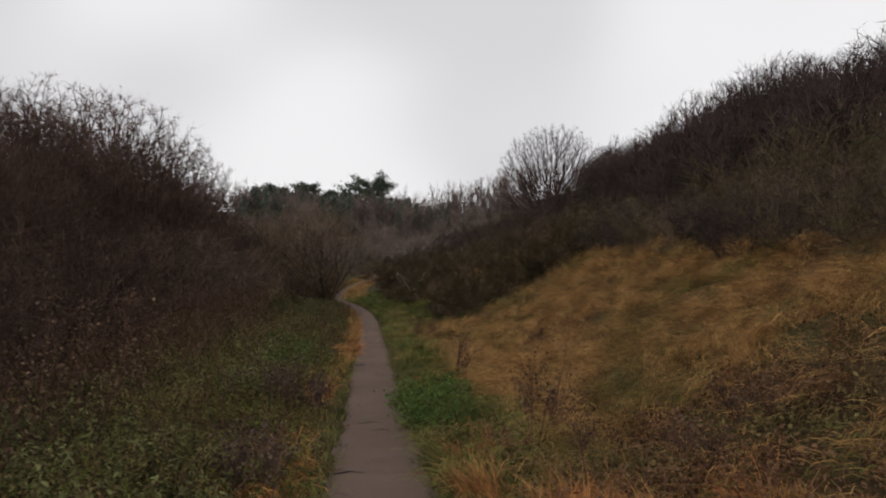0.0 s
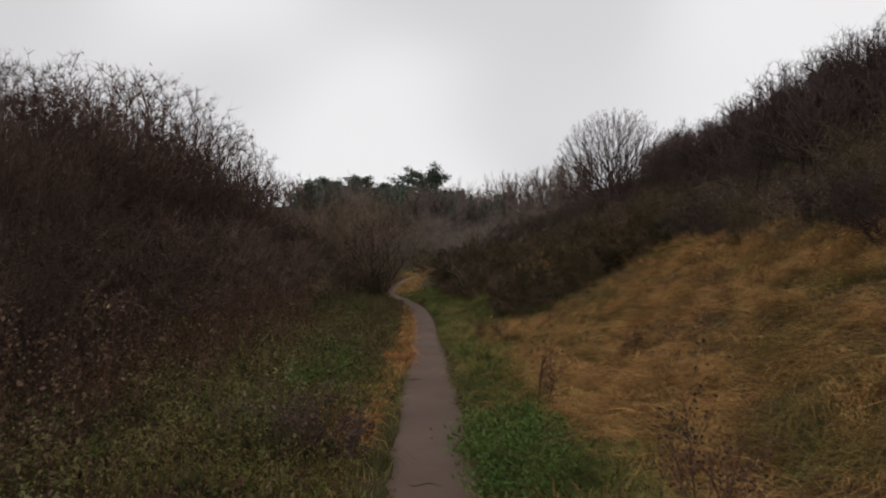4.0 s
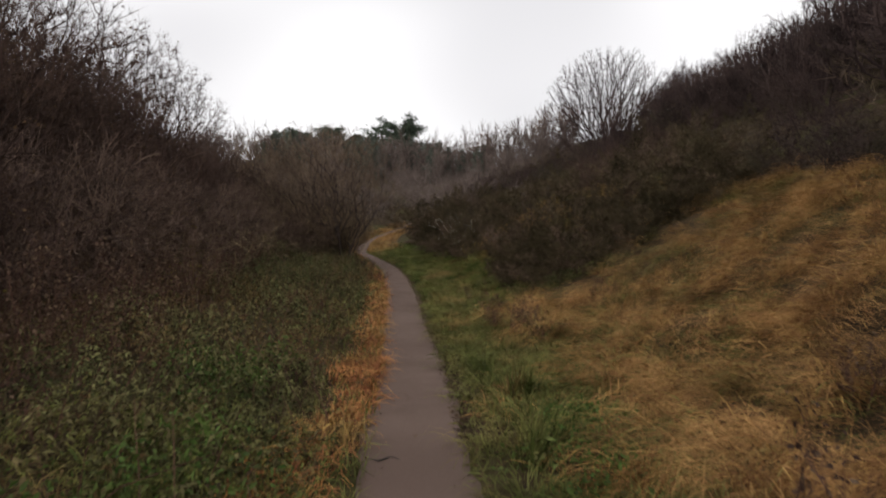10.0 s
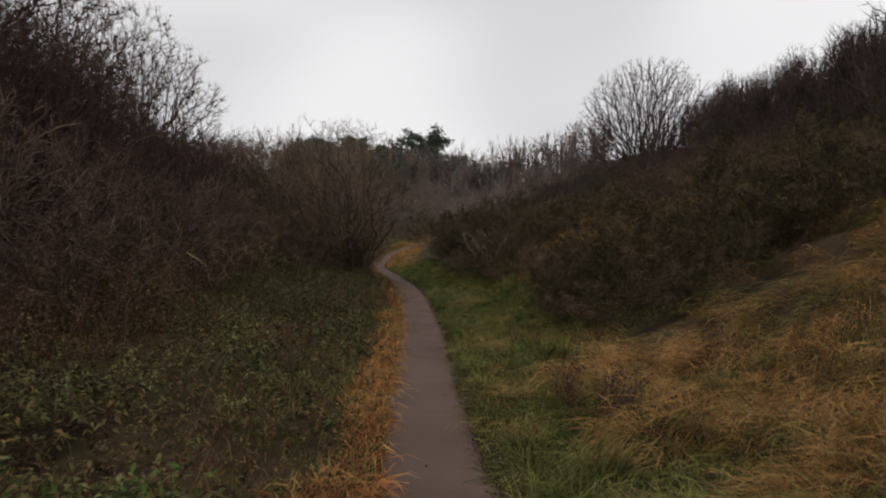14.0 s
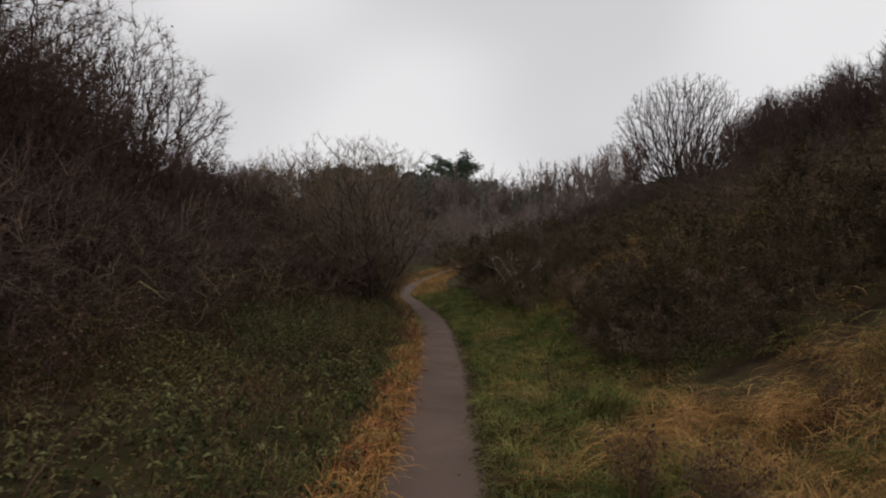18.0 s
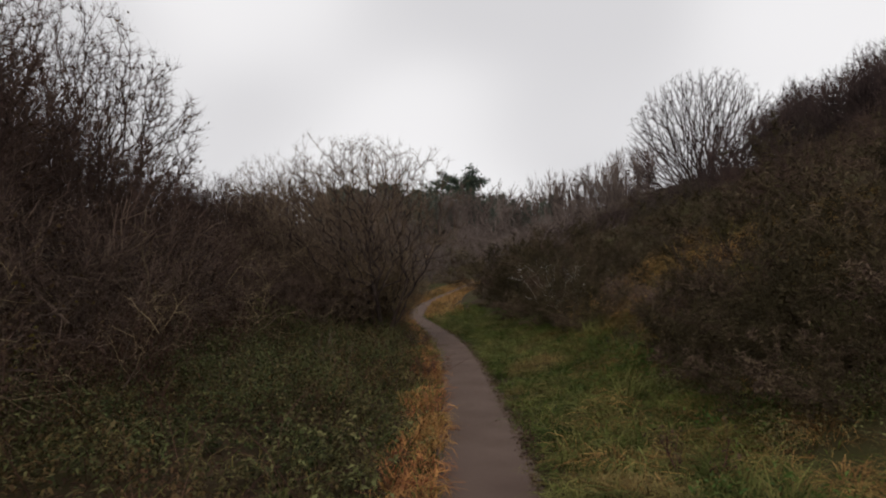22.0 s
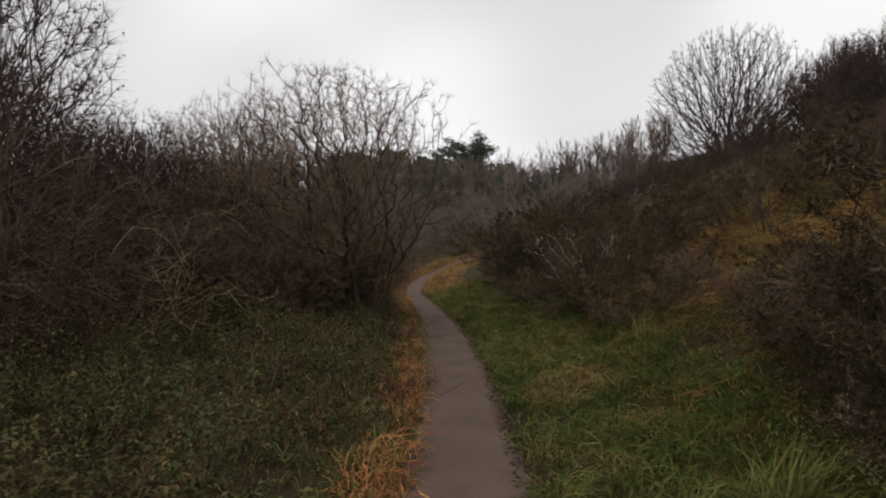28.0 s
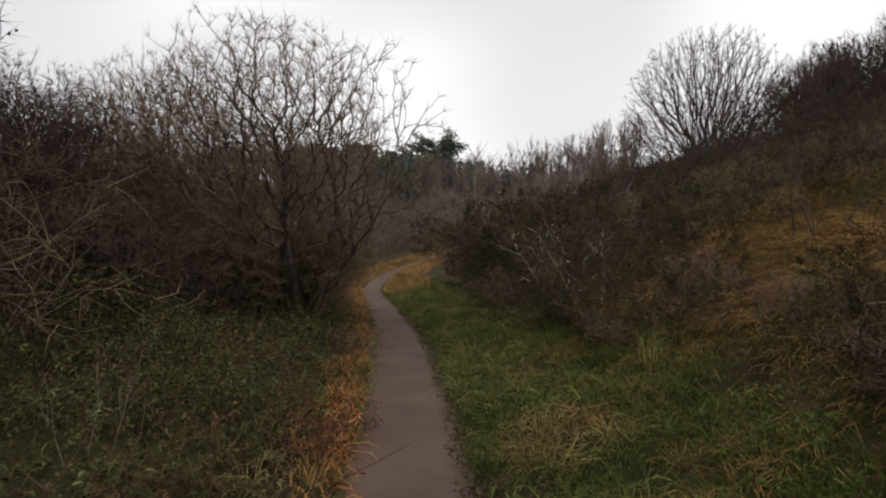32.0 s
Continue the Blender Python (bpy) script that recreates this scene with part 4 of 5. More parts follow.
def leafy(rng, base, tall, lean, count, leaf, slim=0.26):
    """Stems of leafy plants: each leaf springs from a bowed stem, hangs outwards and folds along its rib: four triangles each."""
    n = len(base)
    a = rng.uniform(0, 6.28, n)
    i = np.repeat(np.arange(n), count)
    m = len(i)
    u = rng.uniform(0.15, 1.0, m) ** 0.7
    reach = lean[i] * u ** 1.7
    at = base[i] + np.stack([np.cos(a[i]) * reach, np.sin(a[i]) * reach, tall[i] * u * (1 - 0.25 * u * lean[i])], 1)
    b = rng.uniform(0, 6.28, m)
    down = rng.normal(-0.15, 0.4, m)
    d = unit(np.stack([np.cos(b), np.sin(b), down], 1))
    w = unit(np.stack([-np.sin(b), np.cos(b), rng.normal(0, 0.35, m)], 1))
    up = np.cross(d, w)
    k = rng.uniform(*leaf, m)[:, None] * (1.15 - 0.45 * u)[:, None]
    v = np.stack([at, at + d * k * 0.45 + w * k * slim + up * k * 0.1, at + d * k - up * k * 0.22, at + d * k * 0.45 - w * k * slim + up * k * 0.1, at + d * k * 0.5], 1)
    t = np.array([[0, 1, 4], [1, 2, 4], [2, 3, 4], [3, 0, 4]])[None] + (np.arange(m) * 5)[:, None, None]
    return v.reshape(-1, 3), t.reshape(-1, 3)


def place(rng, n, ylo, yhi, dlo, dhi, keep=None):
    y, d = rng.uniform(ylo, yhi, n), rng.uniform(dlo, dhi, n)
    x = line(y) + d
    if keep is not None:
        ok = keep(x, y, d, rng.uniform(0, 1, n))
        x, y, d = x[ok], y[ok], d[ok]
    return np.stack([x, y, land(x, y) - 0.01], 1), d


rng = np.random.default_rng(21)
# right verge: fresh and half-dry grass
p, d = place(rng, 26000, -3, 50, 0.33, 2.1, lambda x, y, d, u: (d > 0.33 + 0.08 * (1 - smooth(y, 6, 9)) + 0.04 * smooth(y, 16, 21)) & (u < np.clip(1.5 - 0.55 * d, 0.1, 1)))
n = len(p)
verge = [arched(rng, p, rng.uniform(0, 6.28, n), rng.uniform(0.1, 0.26, n) * np.clip(0.4 + d * 0.8, 0.45, 1.1), rng.uniform(0.006, 0.011, n), rng.normal(0.8, 0.3, n), rng.normal(-0.7, 0.4, n))]
p, d = place(rng, 1250, -3, 50, 0.5, 2.1, lambda x, y, d, u: u < np.clip(1.55 - 0.6 * d, 0.08, 1) * (0.75 + 0.5 * ripple(x, y, 0.8, 3.0)))
verge.append(tufts(rng, p, 46, 0.14, (0.2, 0.42), (0.004, 0.0085)))
p, d = place(rng, 760, 2, 24, 0.46, 1.9, lambda x, y, d, u: u < 0.75 + 0.5 * ripple(x, y, 1.1, 2.0))
verge.append(tufts(rng, p, 52, 0.17, (0.22, 0.44), (0.003, 0.0062), 1.0, -0.9))
cover("green_verge_grass", M_GREEN, verge, "fresh and fading green grass along the path", "grass")
p, d = place(rng, 24000, 22, 52, 0.4, 2.5, lambda x, y, d, u: u < 1.15 - 0.3 * d)
n = len(p)
verge = [arched(rng, p, rng.uniform(0, 6.28, n), rng.uniform(0.1, 0.28, n), rng.uniform(0.007, 0.012, n), rng.normal(0.7, 0.3, n), rng.normal(-0.8, 0.4, n))]
p, d = place(rng, 900, 23, 48, 0.5, 2.4, lambda x, y, d, u: u < 0.6 + 0.6 * ripple(x, y, 0.9, 1.0))
verge.append(tufts(rng, p, 44, 0.14, (0.18, 0.38), (0.004, 0.0085)))
cover("fresh_verge_grass", M_FRESH, verge, "fresh green grass in tufts at the foot of the bank", "grass")
p, d = place(rng, 5200, 0, 46, 0.28, 0.42)
n = len(p)
cover("path_edge_grass", M_GREEN, [arched(rng, p, np.pi + rng.normal(0, 0.9, n), rng.uniform(0.06, 0.17, n), rng.uniform(0.004, 0.008, n), rng.normal(0.5, 0.25, n), rng.normal(-0.6, 0.3, n))], "short grass hanging over the path edge", "grass")
# faded tufts between the green ones
p, d = place(rng, 820, -3, 25, 0.65, 2.6, lambda x, y, d, u: u < 0.45 + 0.8 * ripple(x, y, 0.7, 6.0))
cover("faded_verge_grass", M_STRAW, [tufts(rng, p, 40, 0.14, (0.2, 0.4), (0.0035, 0.007), 0.9, -0.9)], "faded straw-coloured tufts along the verge", "grass")
# left verge: orange dead grass
def strip(x, y, d, u):
    near = np.exp(-((y - 6.6) / 0.9) ** 2) + 1.0 * np.exp(-((y - 11.4) / 1.5) ** 2) + 0.9 * smooth(y, 12.0, 14.5) * (1 - 0.55 * smooth(y, 24, 27)) * (1 - 0.3 * smooth(y, 40, 48))
    inner = 0.34 + 0.25 * (1 - smooth(y, 12, 16)) + 0.17 * smooth(y, 26, 33) * (1 - smooth(y, 39, 45))
    return (u < near * (0.75 + 0.6 * ripple(x, y, 1.3)) * (1.5 - 0.5 * smooth(y, 11, 14))) & (-d > inner) & (-d < inner + 0.44 + 0.3 * np.exp(-((y - 11.2) / 1.4) ** 2) + 0.2 * ripple(y, y * 0.4, 0.9))
p, d = place(rng, 130000, 3, 50, -1.35, -0.33, strip)
n = len(p)
own = rng.uniform(0, 1, n) < 0.55
strands = [blades(rng, p[own], rng.uniform(0.1, 0.26, own.sum()), rng.uniform(0.005, 0.011, own.sum()), rng.uniform(1.1, 1.8, own.sum()), rng.uniform(0, 6.28, own.sum()))]
p = p[~own][::2]
n = len(p)
strands.append(arched(rng, p, 1.4 * ripple(p[:, 0], p[:, 1], 1.2) + rng.normal(-0.5, 0.9, n), rng.uniform(0.2, 0.42, n), rng.uniform(0.006, 0.012, n), rng.normal(0.85, 0.3, n), rng.normal(-0.9, 0.4, n)))
cover("orange_verge_grass", M_ORANGE, strands, "orange-brown dead grass along the path edge", "grass")
# straw on the bank: long tussocks like wigs that lie over towards the path
p, d = place(rng, 5400, -3.5, 27, 1.3, 9.0, lambda x, y, d, u: (u < np.clip((d - 0.9) * 0.8, 0, 1)) & (u < 1.3 - 1.25 * smooth(y, 20.2, 22.3) * (d < 6)) & ((u < 0.25) | (ripple(x, y, 2.0, 3.3) > -0.15)) & ((u < 0.35) | (y > 7.6 + 0.5 * ripple(x, y, 1.0)) | (d < 1.3)) & (d < scrub_edge_of(y) + 0.4 * ripple(x, y, 0.5)) & (x < 6 + 0.62 * np.clip(y, 0, 40)))
flow = np.pi + 0.9 * ripple(p[:, 0], p[:, 1], 0.45) + 0.5 * ripple(p[:, 0], p[:, 1], 1.3, 2.0)
mixed = rng.uniform(0, 1, len(p)) < 0.14 + 0.12 * smooth(p[:, 1], 16, 20) + 0.22 * smooth(ripple(p[:, 0], p[:, 1], 0.5, 7.0), 0.1, 0.5)
cover("green_bank_tufts", M_GREEN, [wigs(rng, p[mixed], 70, 0.26, 0.16, (0.18, 0.42), (0.0035, 0.007), flow[mixed], 0.5)], "tufts of green grass among the straw", "grass")
straw = [wigs(rng, p[~mixed], 100, 0.28, 0.3, (0.2, 0.46), (0.0022, 0.005), flow[~mixed] + rng.normal(0, 0.5, (~mixed).sum()), 0.72)]
c, d = place(rng, 900, 27.5, 35.5, 2.7, 7.0, lambda x, y, d, u: u < 0.75 + 0.5 * ripple(x, y, 0.8, 3.0))
old = [wigs(rng, c, 60, 0.24, 0.16, (0.16, 0.36), (0.004, 0.008), np.pi + 0.8 * ripple(c[:, 0], c[:, 1], 0.5), 0.6)]
p, d = place(rng, 12000, 23.5, 36, 1.7, 7.0, lambda x, y, d, u: np.abs(ripple(x, y, 0.7, 3.0)) < 0.6)
n = len(p)
old.append(blades(rng, p, rng.uniform(0.12, 0.3, n), rng.uniform(0.005, 0.01, n), rng.uniform(1.1, 1.7, n), np.pi + rng.normal(0, 0.8, n)))
c, d = place(rng, 420, 23, 33, 1.5, 3.0, lambda x, y, d, u: u < 0.45 + 0.8 * ripple(x, y, 0.9, 7.0))
old.append(tufts(rng, c, 46, 0.15, (0.16, 0.36), (0.004, 0.008), 0.9, -0.9))
cover("old_slope_grass", M_OLD, old, "dim olive-gold old grass lying on the slope", "grass")
c, d = place(rng, 700, 23.5, 35, 1.7, 4.6, lambda x, y, d, u: u < 0.7 - 0.12 * d + 0.6 * ripple(x, y, 0.8, 5.0))
cover("green_slope_tufts", M_FRESH, [tufts(rng, c, 44, 0.14, (0.16, 0.34), (0.004, 0.008))], "green tufts among old grass at the foot of the slope", "grass")
c, d = place(rng, 300, 29.3, 35.0, 2.9, 5.2, lambda x, y, d, u: u < 0.6 + 0.6 * ripple(x, y, 0.9, 1.0))
straw.append(wigs(rng, c, 64, 0.24, 0.18, (0.16, 0.38), (0.004, 0.008), np.pi + 0.8 * ripple(c[:, 0], c[:, 1], 0.5), 0.6))
p, d = place(rng, 20000, 46, 84, -1.6, 2.2, lambda x, y, d, u: (np.abs(d) > 0.42 - 0.15 * smooth(y, 56, 62)) & (u < 1.1 - 0.35 * np.abs(d)))
n = len(p)
straw.append(blades(rng, p, rng.uniform(0.15, 0.42, n), rng.uniform(0.008, 0.016, n), rng.uniform(0.6, 1.5, n), rng.uniform(0, 6.28, n)))
cover("straw_grass", M_STRAW, straw, "long dry straw-coloured grass lying in waves on the bank", "grass")
# brambles and nettles left of the path: leafy stems in mounds with dark gaps between them
def heaps(rng, centres, size, tall, count, leaf, flat=0.4, slim=0.2):
    n = len(centres)
    i = np.repeat(np.arange(n), count)
    m = len(i)
    a, r = rng.uniform(0, 6.28, m), np.sqrt(rng.uniform(0, 1, m))
    wob = 1 + 0.3 * np.sin(a * 3 + centres[i, 0] * 9)
    x, y = centres[i, 0] + np.cos(a) * r * size[i] * wob, centres[i, 1] + np.sin(a) * r * size[i] * wob
    z = land(x, y) + tall[i] * np.sqrt(np.clip(1.02 - r * r, 0, 1)) * rng.uniform(0.25, 1.0, m) ** 0.35
    return leaves(rng, np.stack([x, y, z], 1), rng.uniform(*leaf, m), flat, slim)


def mound(x, y):
    return 0.5 + 0.5 * ripple(x, y, 1.15, 1.5) + 0.35 * ripple(x, y, 2.7, 0.4)


p, d = place(rng, 21000, -2, 44, -5.6, -0.5, lambda x, y, d, u: (u < smooth(-d, 0.4, 1.0) * np.clip(0.28 + 0.9 * mound(x, y), 0.4, 1.0)) & (u < 1.25 - 0.12 * (-d)))
n = len(p)
tall = (0.15 + 0.5 * np.clip(mound(p[:, 0], p[:, 1]), 0.02, 1.2) ** 1.4) * rng.uniform(0.5, 1.25, n) * (0.4 + 0.6 * smooth(-d, 0.5, 1.6))
kind = ripple(p[:, 0], p[:, 1], 0.6, 4.0) + 0.6 * ripple(p[:, 0], p[:, 1], 1.7, 2.0) + rng.normal(0, 0.35, n) - 0.8 * smooth(-d, 2.6, 3.8) * (1 - smooth(p[:, 1], 21, 26))
green = kind > -0.12
far = smooth(p[:, 1], 20, 24) > rng.uniform(0, 1.6, n)
pieces = [leafy(rng, p[green & ~far], tall[green & ~far], rng.uniform(0.05, 0.35, (green & ~far).sum()), 16, (0.045, 0.092), 0.2)]
brown = leafy(rng, p[~green], tall[~green] * 1.1, rng.uniform(0.05, 0.4, (~green).sum()), 13, (0.03, 0.065), 0.18)
b = np.array([(-6.1, 31.9), (-5.7, 32.3), (-6.4, 32.4), (-5.9, 31.5), (-5.2, 29.2), (-6.3, 30.2)])
pieces.append(heaps(rng, np.column_stack([b, b[:, 0] * 0]), np.array([0.45, 0.35, 0.4, 0.4, 0.5, 0.5]), np.array([1.15, 0.85, 0.75, 0.7, 0.6, 0.7]), 420, (0.03, 0.08), 0.3))
cover("bramble_leaves", M_BRAMBLE, pieces, "heaps of dark green and browning bramble and nettle leaves", "brambles")
p, d = place(rng, 4200, -2, 14, -2.9, -0.6, lambda x, y, d, u: (u < 1.3 + 0.4 * d) & (u < np.clip(0.25 + 1.1 * mound(x, y), 0.3, 1.0)))
n = len(p)
tall = (0.18 + 0.36 * np.clip(mound(p[:, 0], p[:, 1]), 0.02, 1.2)) * rng.uniform(0.6, 1.25, n) * (0.4 + 0.6 * smooth(-d, 0.6, 1.4))
cover("low_leafy_weeds", M_NETTLE_DULL, [leafy(rng, p, tall, rng.uniform(0.05, 0.3, n), 20, (0.022, 0.048), 0.2)], "small-leaved olive-green weeds in a low bank", "weeds")
c, d = place(rng, 330, -2, 13, -2.7, -0.6, lambda x, y, d, u: u < 0.6 + 0.6 * ripple(x, y, 0.9, 5.0))
cover("left_grass_tufts", M_GREEN, [tufts(rng, c, 40, 0.14, (0.25, 0.5), (0.003, 0.006), 1.1, -0.7)], "tufts of long green grass among the weeds", "grass")
p, d = place(rng, 15000, 21, 40, -6.0, -0.7, lambda x, y, d, u: (u < smooth(y, 20.5, 24)) & (u < smooth(-d, 0.6, 1.2) * np.clip(0.1 + 1.2 * mound(x, y), 0.15, 1.0)))
n = len(p)
tall = (0.12 + 0.62 * np.clip(mound(p[:, 0], p[:, 1]), 0.02, 1.2) ** 1.6) * rng.uniform(0.5, 1.25, n) * (0.4 + 0.6 * smooth(-d, 0.6, 1.8))
cover("small_bramble_leaves", M_THICK, [leafy(rng, p, tall, rng.uniform(0.08, 0.4, n), 15, (0.03, 0.066), 0.22)], "dense low brambles with small dull green leaves", "brambles")
p, d = place(rng, 13000, -2, 46, -5.5, -0.7, lambda x, y, d, u: u < 0.55 + 0.7 * ripple(x, y, 0.7, 8.0))
p[:, 2] += rng.uniform(0.1, 0.45, len(p)) * smooth(-d, 0.5, 2.0)
cover("withered_bramble_leaves", M_FADED, [brown, leaves(rng, p, rng.uniform(0.015, 0.045, len(p)), 0.3, 0.22)], "withered brown leaves scattered through the brambles", "brambles")
# withered tall weeds between the brambles and the shrubs
p, d = place(rng, 3200, 0, 34, -6.5, -1.7, lambda x, y, d, u: np.abs(-d - (2.75 + 0.06 * np.clip(y, 5, 34))) < 1.0 * u + 0.3)
n = len(p)
stem, r = shoots(rng, p, np.stack([rng.normal(0, 0.25, n), rng.normal(0, 0.25, n), np.ones(n)], 1), rng.uniform(0.5, 1.3, n), rng.uniform(0.003, 0.005, n), 4, 0.12, 0.0)
cover("withered_weed_stems", M_STALK, [tubes(stem, r, 3)], "dead brown weed stems before the thicket", "weeds")
i = rng.integers(0, n, 42000)
at = stem[i, rng.integers(1, 5, 42000)] + rng.normal(0, 0.05, (42000, 3))
cover("withered_weed_leaves", M_WEED, [leaves(rng, at, rng.uniform(0.015, 0.05, 42000), 0.2)], "curled brown leaves on dead weeds", "weeds")
p, d = place(rng, 2600, -3, 46, -5.5, -0.6)
n = len(p)
stem, r = shoots(rng, p, np.stack([rng.normal(0, 0.6, n), rng.normal(0, 0.6, n), np.ones(n)], 1), rng.uniform(0.35, 0.95, n), rng.uniform(0.002, 0.0045, n), 4, 0.16, -0.12)
cover("bramble_stems", M_STALK, [tubes(stem, r, 3)], "thin arching bramble stems", "brambles")
p, d = place(rng, 22000, -3, 46, -4.5, -0.36, lambda x, y, d, u: (u < (0.5 + 0.6 * ripple(x, y, 0.9, 5.0)) * (1 - 0.65 * smooth(y, 12, 17))) & (u < 1.2 + 0.25 * d))
n = len(p)
q, d = place(rng, 26000, 0, 46, -1.7, -0.34, lambda x, y, d, u: u < 1.1 + 0.5 * d)
m = len(q)
cover("left_grass", M_GREEN, [blades(rng, q, rng.uniform(0.08, 0.22, m), rng.uniform(0.005, 0.009, m), rng.uniform(0.5, 1.6, m), rng.uniform(0, 6.28, m)), arched(rng, p, rng.uniform(0, 6.28, n), rng.uniform(0.2, 0.5, n), rng.uniform(0.005, 0.009, n), rng.normal(1.1, 0.2, n), rng.normal(-0.6, 0.4, n))], "long grass growing through the brambles", "grass")

# ---- single plants and small things ----
def stalk_plant(kind, x, y, height, count, mat, seed, label, side=5, leaf=0, leaf_mat=None, spread_out=0.35, r0=0.005, leaf_size=0.04):
    """A clump of dead or living stalks with side shoots, and seed heads or leaves at their ends."""
    levels, g = woody(seed, height * 1.5, count, spread_out, [(side, 0.35, 34, 0.32, 0.6, 2, 0.15, 0.12), (3, 0.3, 36, 0.45, 0.6, 1, 0.1, 0.1)], r0, steps=4, base_r=0.05 * count ** 0.5, least=0.0016)
    top = new(kind)
    top.location = (x, y, float(land(x, y)))
    tagged(top, label, "plant")
    k = height / float(levels[-1][0][..., 2].max())
    levels = [(l * k, r) for l, r in levels]
    part("stem", mesh_of("stem", *joined([tubes(levels[0][0], levels[0][1], 4)] + [tubes(l, r, 3) for l, r in levels[1:]]), mat), top)
    if leaf:
        tips = levels[-1][0][:, 1]
        at = tips[g.integers(0, len(tips), leaf)] + g.normal(0, 0.02, (leaf, 3))
        part("foliage", mesh_of("foliage", *leaves(g, at, g.uniform(0.6, 1.2, leaf) * leaf_size, 0.3), leaf_mat), top)
    return top


DEAD = "dead reddish-brown branching stalks standing in the dry grass"
for i, (x, y, h, c) in enumerate(((1.87, 11.7, 0.85, 3), (2.45, 7.3, 1.1, 4), (2.7, 8.0, 0.6, 4), (2.78, 6.5, 0.6, 3), (2.0, 11.4, 0.45, 3), (0.95, 18.8, 0.5, 5), (1.2, 18.4, 0.55, 6), (1.5, 17.9, 0.45, 5), (0.66, 22.4, 0.5, 2), (3.6, 6.2, 0.5, 9), (4.2, 6.8, 0.5, 9), (3.3, 14.2, 0.5, 5), (2.6, 20.3, 0.45, 5))):
    stalk_plant("dead_stalk_plant", x, y, h, c, M_STALK, 300 + i, DEAD, side=11, leaf=60 * c, leaf_mat=M_WEED, leaf_size=0.03, r0=0.012, spread_out=0.2 if h > 0.8 else 0.35)
for i, (x, y, h, c) in enumerate(((0.22, 6.0, 0.5, 16), (-0.3, 9.1, 0.75, 18), (0.0, 9.2, 0.5, 12), (-1.1, 28.2, 0.34, 7), (-1.02, 28.9, 0.3, 6), (-1.95, 32.9, 0.45, 8))):
    stalk_plant("withered_stem_clump", x - (1.0 if y > 20 else 0), y, h, c, M_PURPLE, 330 + i, "clump of rusty withered stems beside the path" if 28 < y < 30 else "clump of dark withered stems beside the path", side=9, leaf=260 if y > 20 else 800, leaf_mat=M_RUST if 28 < y < 30 else M_PURPLE, leaf_size=0.03 if y > 20 else 0.035, r0=0.006 if y > 20 else 0.009)
for i, (x, y, h) in enumerate(((-3.4, 11.7, 1.1), (-4.0, 12.7, 1.0), (-2.9, 12.2, 0.6), (-2.6, 5.6, 0.7), (-3.6, 20.0, 0.7), (-3.2, 27.6, 0.7), (-3.6, 26.2, 0.6), (-3.3, 30.4, 0.6), (-3.9, 29.2, 0.7), (-2.9, 31.6, 0.5), (-2.7, 29.6, 0.55), (-3.4, 24.6, 0.6))):
    stalk_plant("pale_dry_stalk", x, y, h, 3, M_TWIG_PALE, 350 + i, "pale dry stalks standing among the brambles", side=3, spread_out=0.5, r0=0.006)
for i, (x, y, h) in enumerate(((-3.1, 12.9, 0.8), (-4.4, 16.0, 0.9), (-5.6, 24.0, 1.3), (-6.1, 31.8, 1.0), (-5.5, 32.4, 0.8), (-4.6, 22.0, 0.8))):
    stalk_plant("leafy_sapling", x, y, h, 6, M_STALK, 370 + i, "young shrub with a few yellow-green leaves", side=6, leaf=220 if y > 30 else 110, leaf_mat=M_BRAMBLE if y > 30 else M_LEAF_YELLOW, spread_out=0.5, leaf_size=0.06)
# pale tangled branches in front of the thicket, and old seed heads over the broom
for i, (x, y, h) in enumerate(((-5.2, 24.6, 1.7), (-5.2, 21.4, 1.6), (-5.8, 26.2, 2.3), (-6.6, 29.4, 2.3), (-6.5, 30.6, 2.1), (-5.6, 23.0, 2.2))):
    me = shrub_meshes(*woody(400 + i, 1.8, 6, 1.2, [(6, 0.2, 45, 0.45, 0.55, 3, 0.25, -0.05), (4, 0.2, 45, 0.5, 0.6, 2, 0.3, -0.03)], 0.006, base_r=0.4, least=0.0025), M_TWIG_PALE, M_TWIG_OLIVE, 0)
    stand("pale_branched_shrub", me, x, y, 1.7 * i, h, "sparse shrub with pale arching bare branches", "shrub", "pale shrubs")
for i, (x, y, h) in enumerate(((0.05, 34.6, 1.45), (0.35, 33.6, 1.2))):
    stalk_plant("climbing_seed_head_vine", x, y, h, 5, M_SEED, 420 + i, "pale climber with white fluffy seed heads over the broom", side=4, leaf=50, leaf_mat=M_SEED, spread_out=1.1, r0=0.0042, leaf_size=0.03)

rng = np.random.default_rng(33)
# bright nettles and lush clumps
def patch(rng, x, y, rx, ry, n, top):
    """Places strewn unevenly round a spot, in small heaps."""
    k = max(3, n // 60)
    a, r = rng.uniform(0, 6.28, k), np.sqrt(rng.uniform(0, 1, k)) * 1.25
    cx, cy, ch = x + np.cos(a) * r * rx, y + np.sin(a) * r * ry, rng.uniform(0.35, 1.1, k)
    i = rng.integers(0, k, n)
    px, py = cx[i] + rng.normal(0, 0.11, n), cy[i] + rng.normal(0, 0.13, n)
    return np.stack([px, py, land(px, py) + top * ch[i] * rng.uniform(0.05, 1, n) ** 0.6], 1)


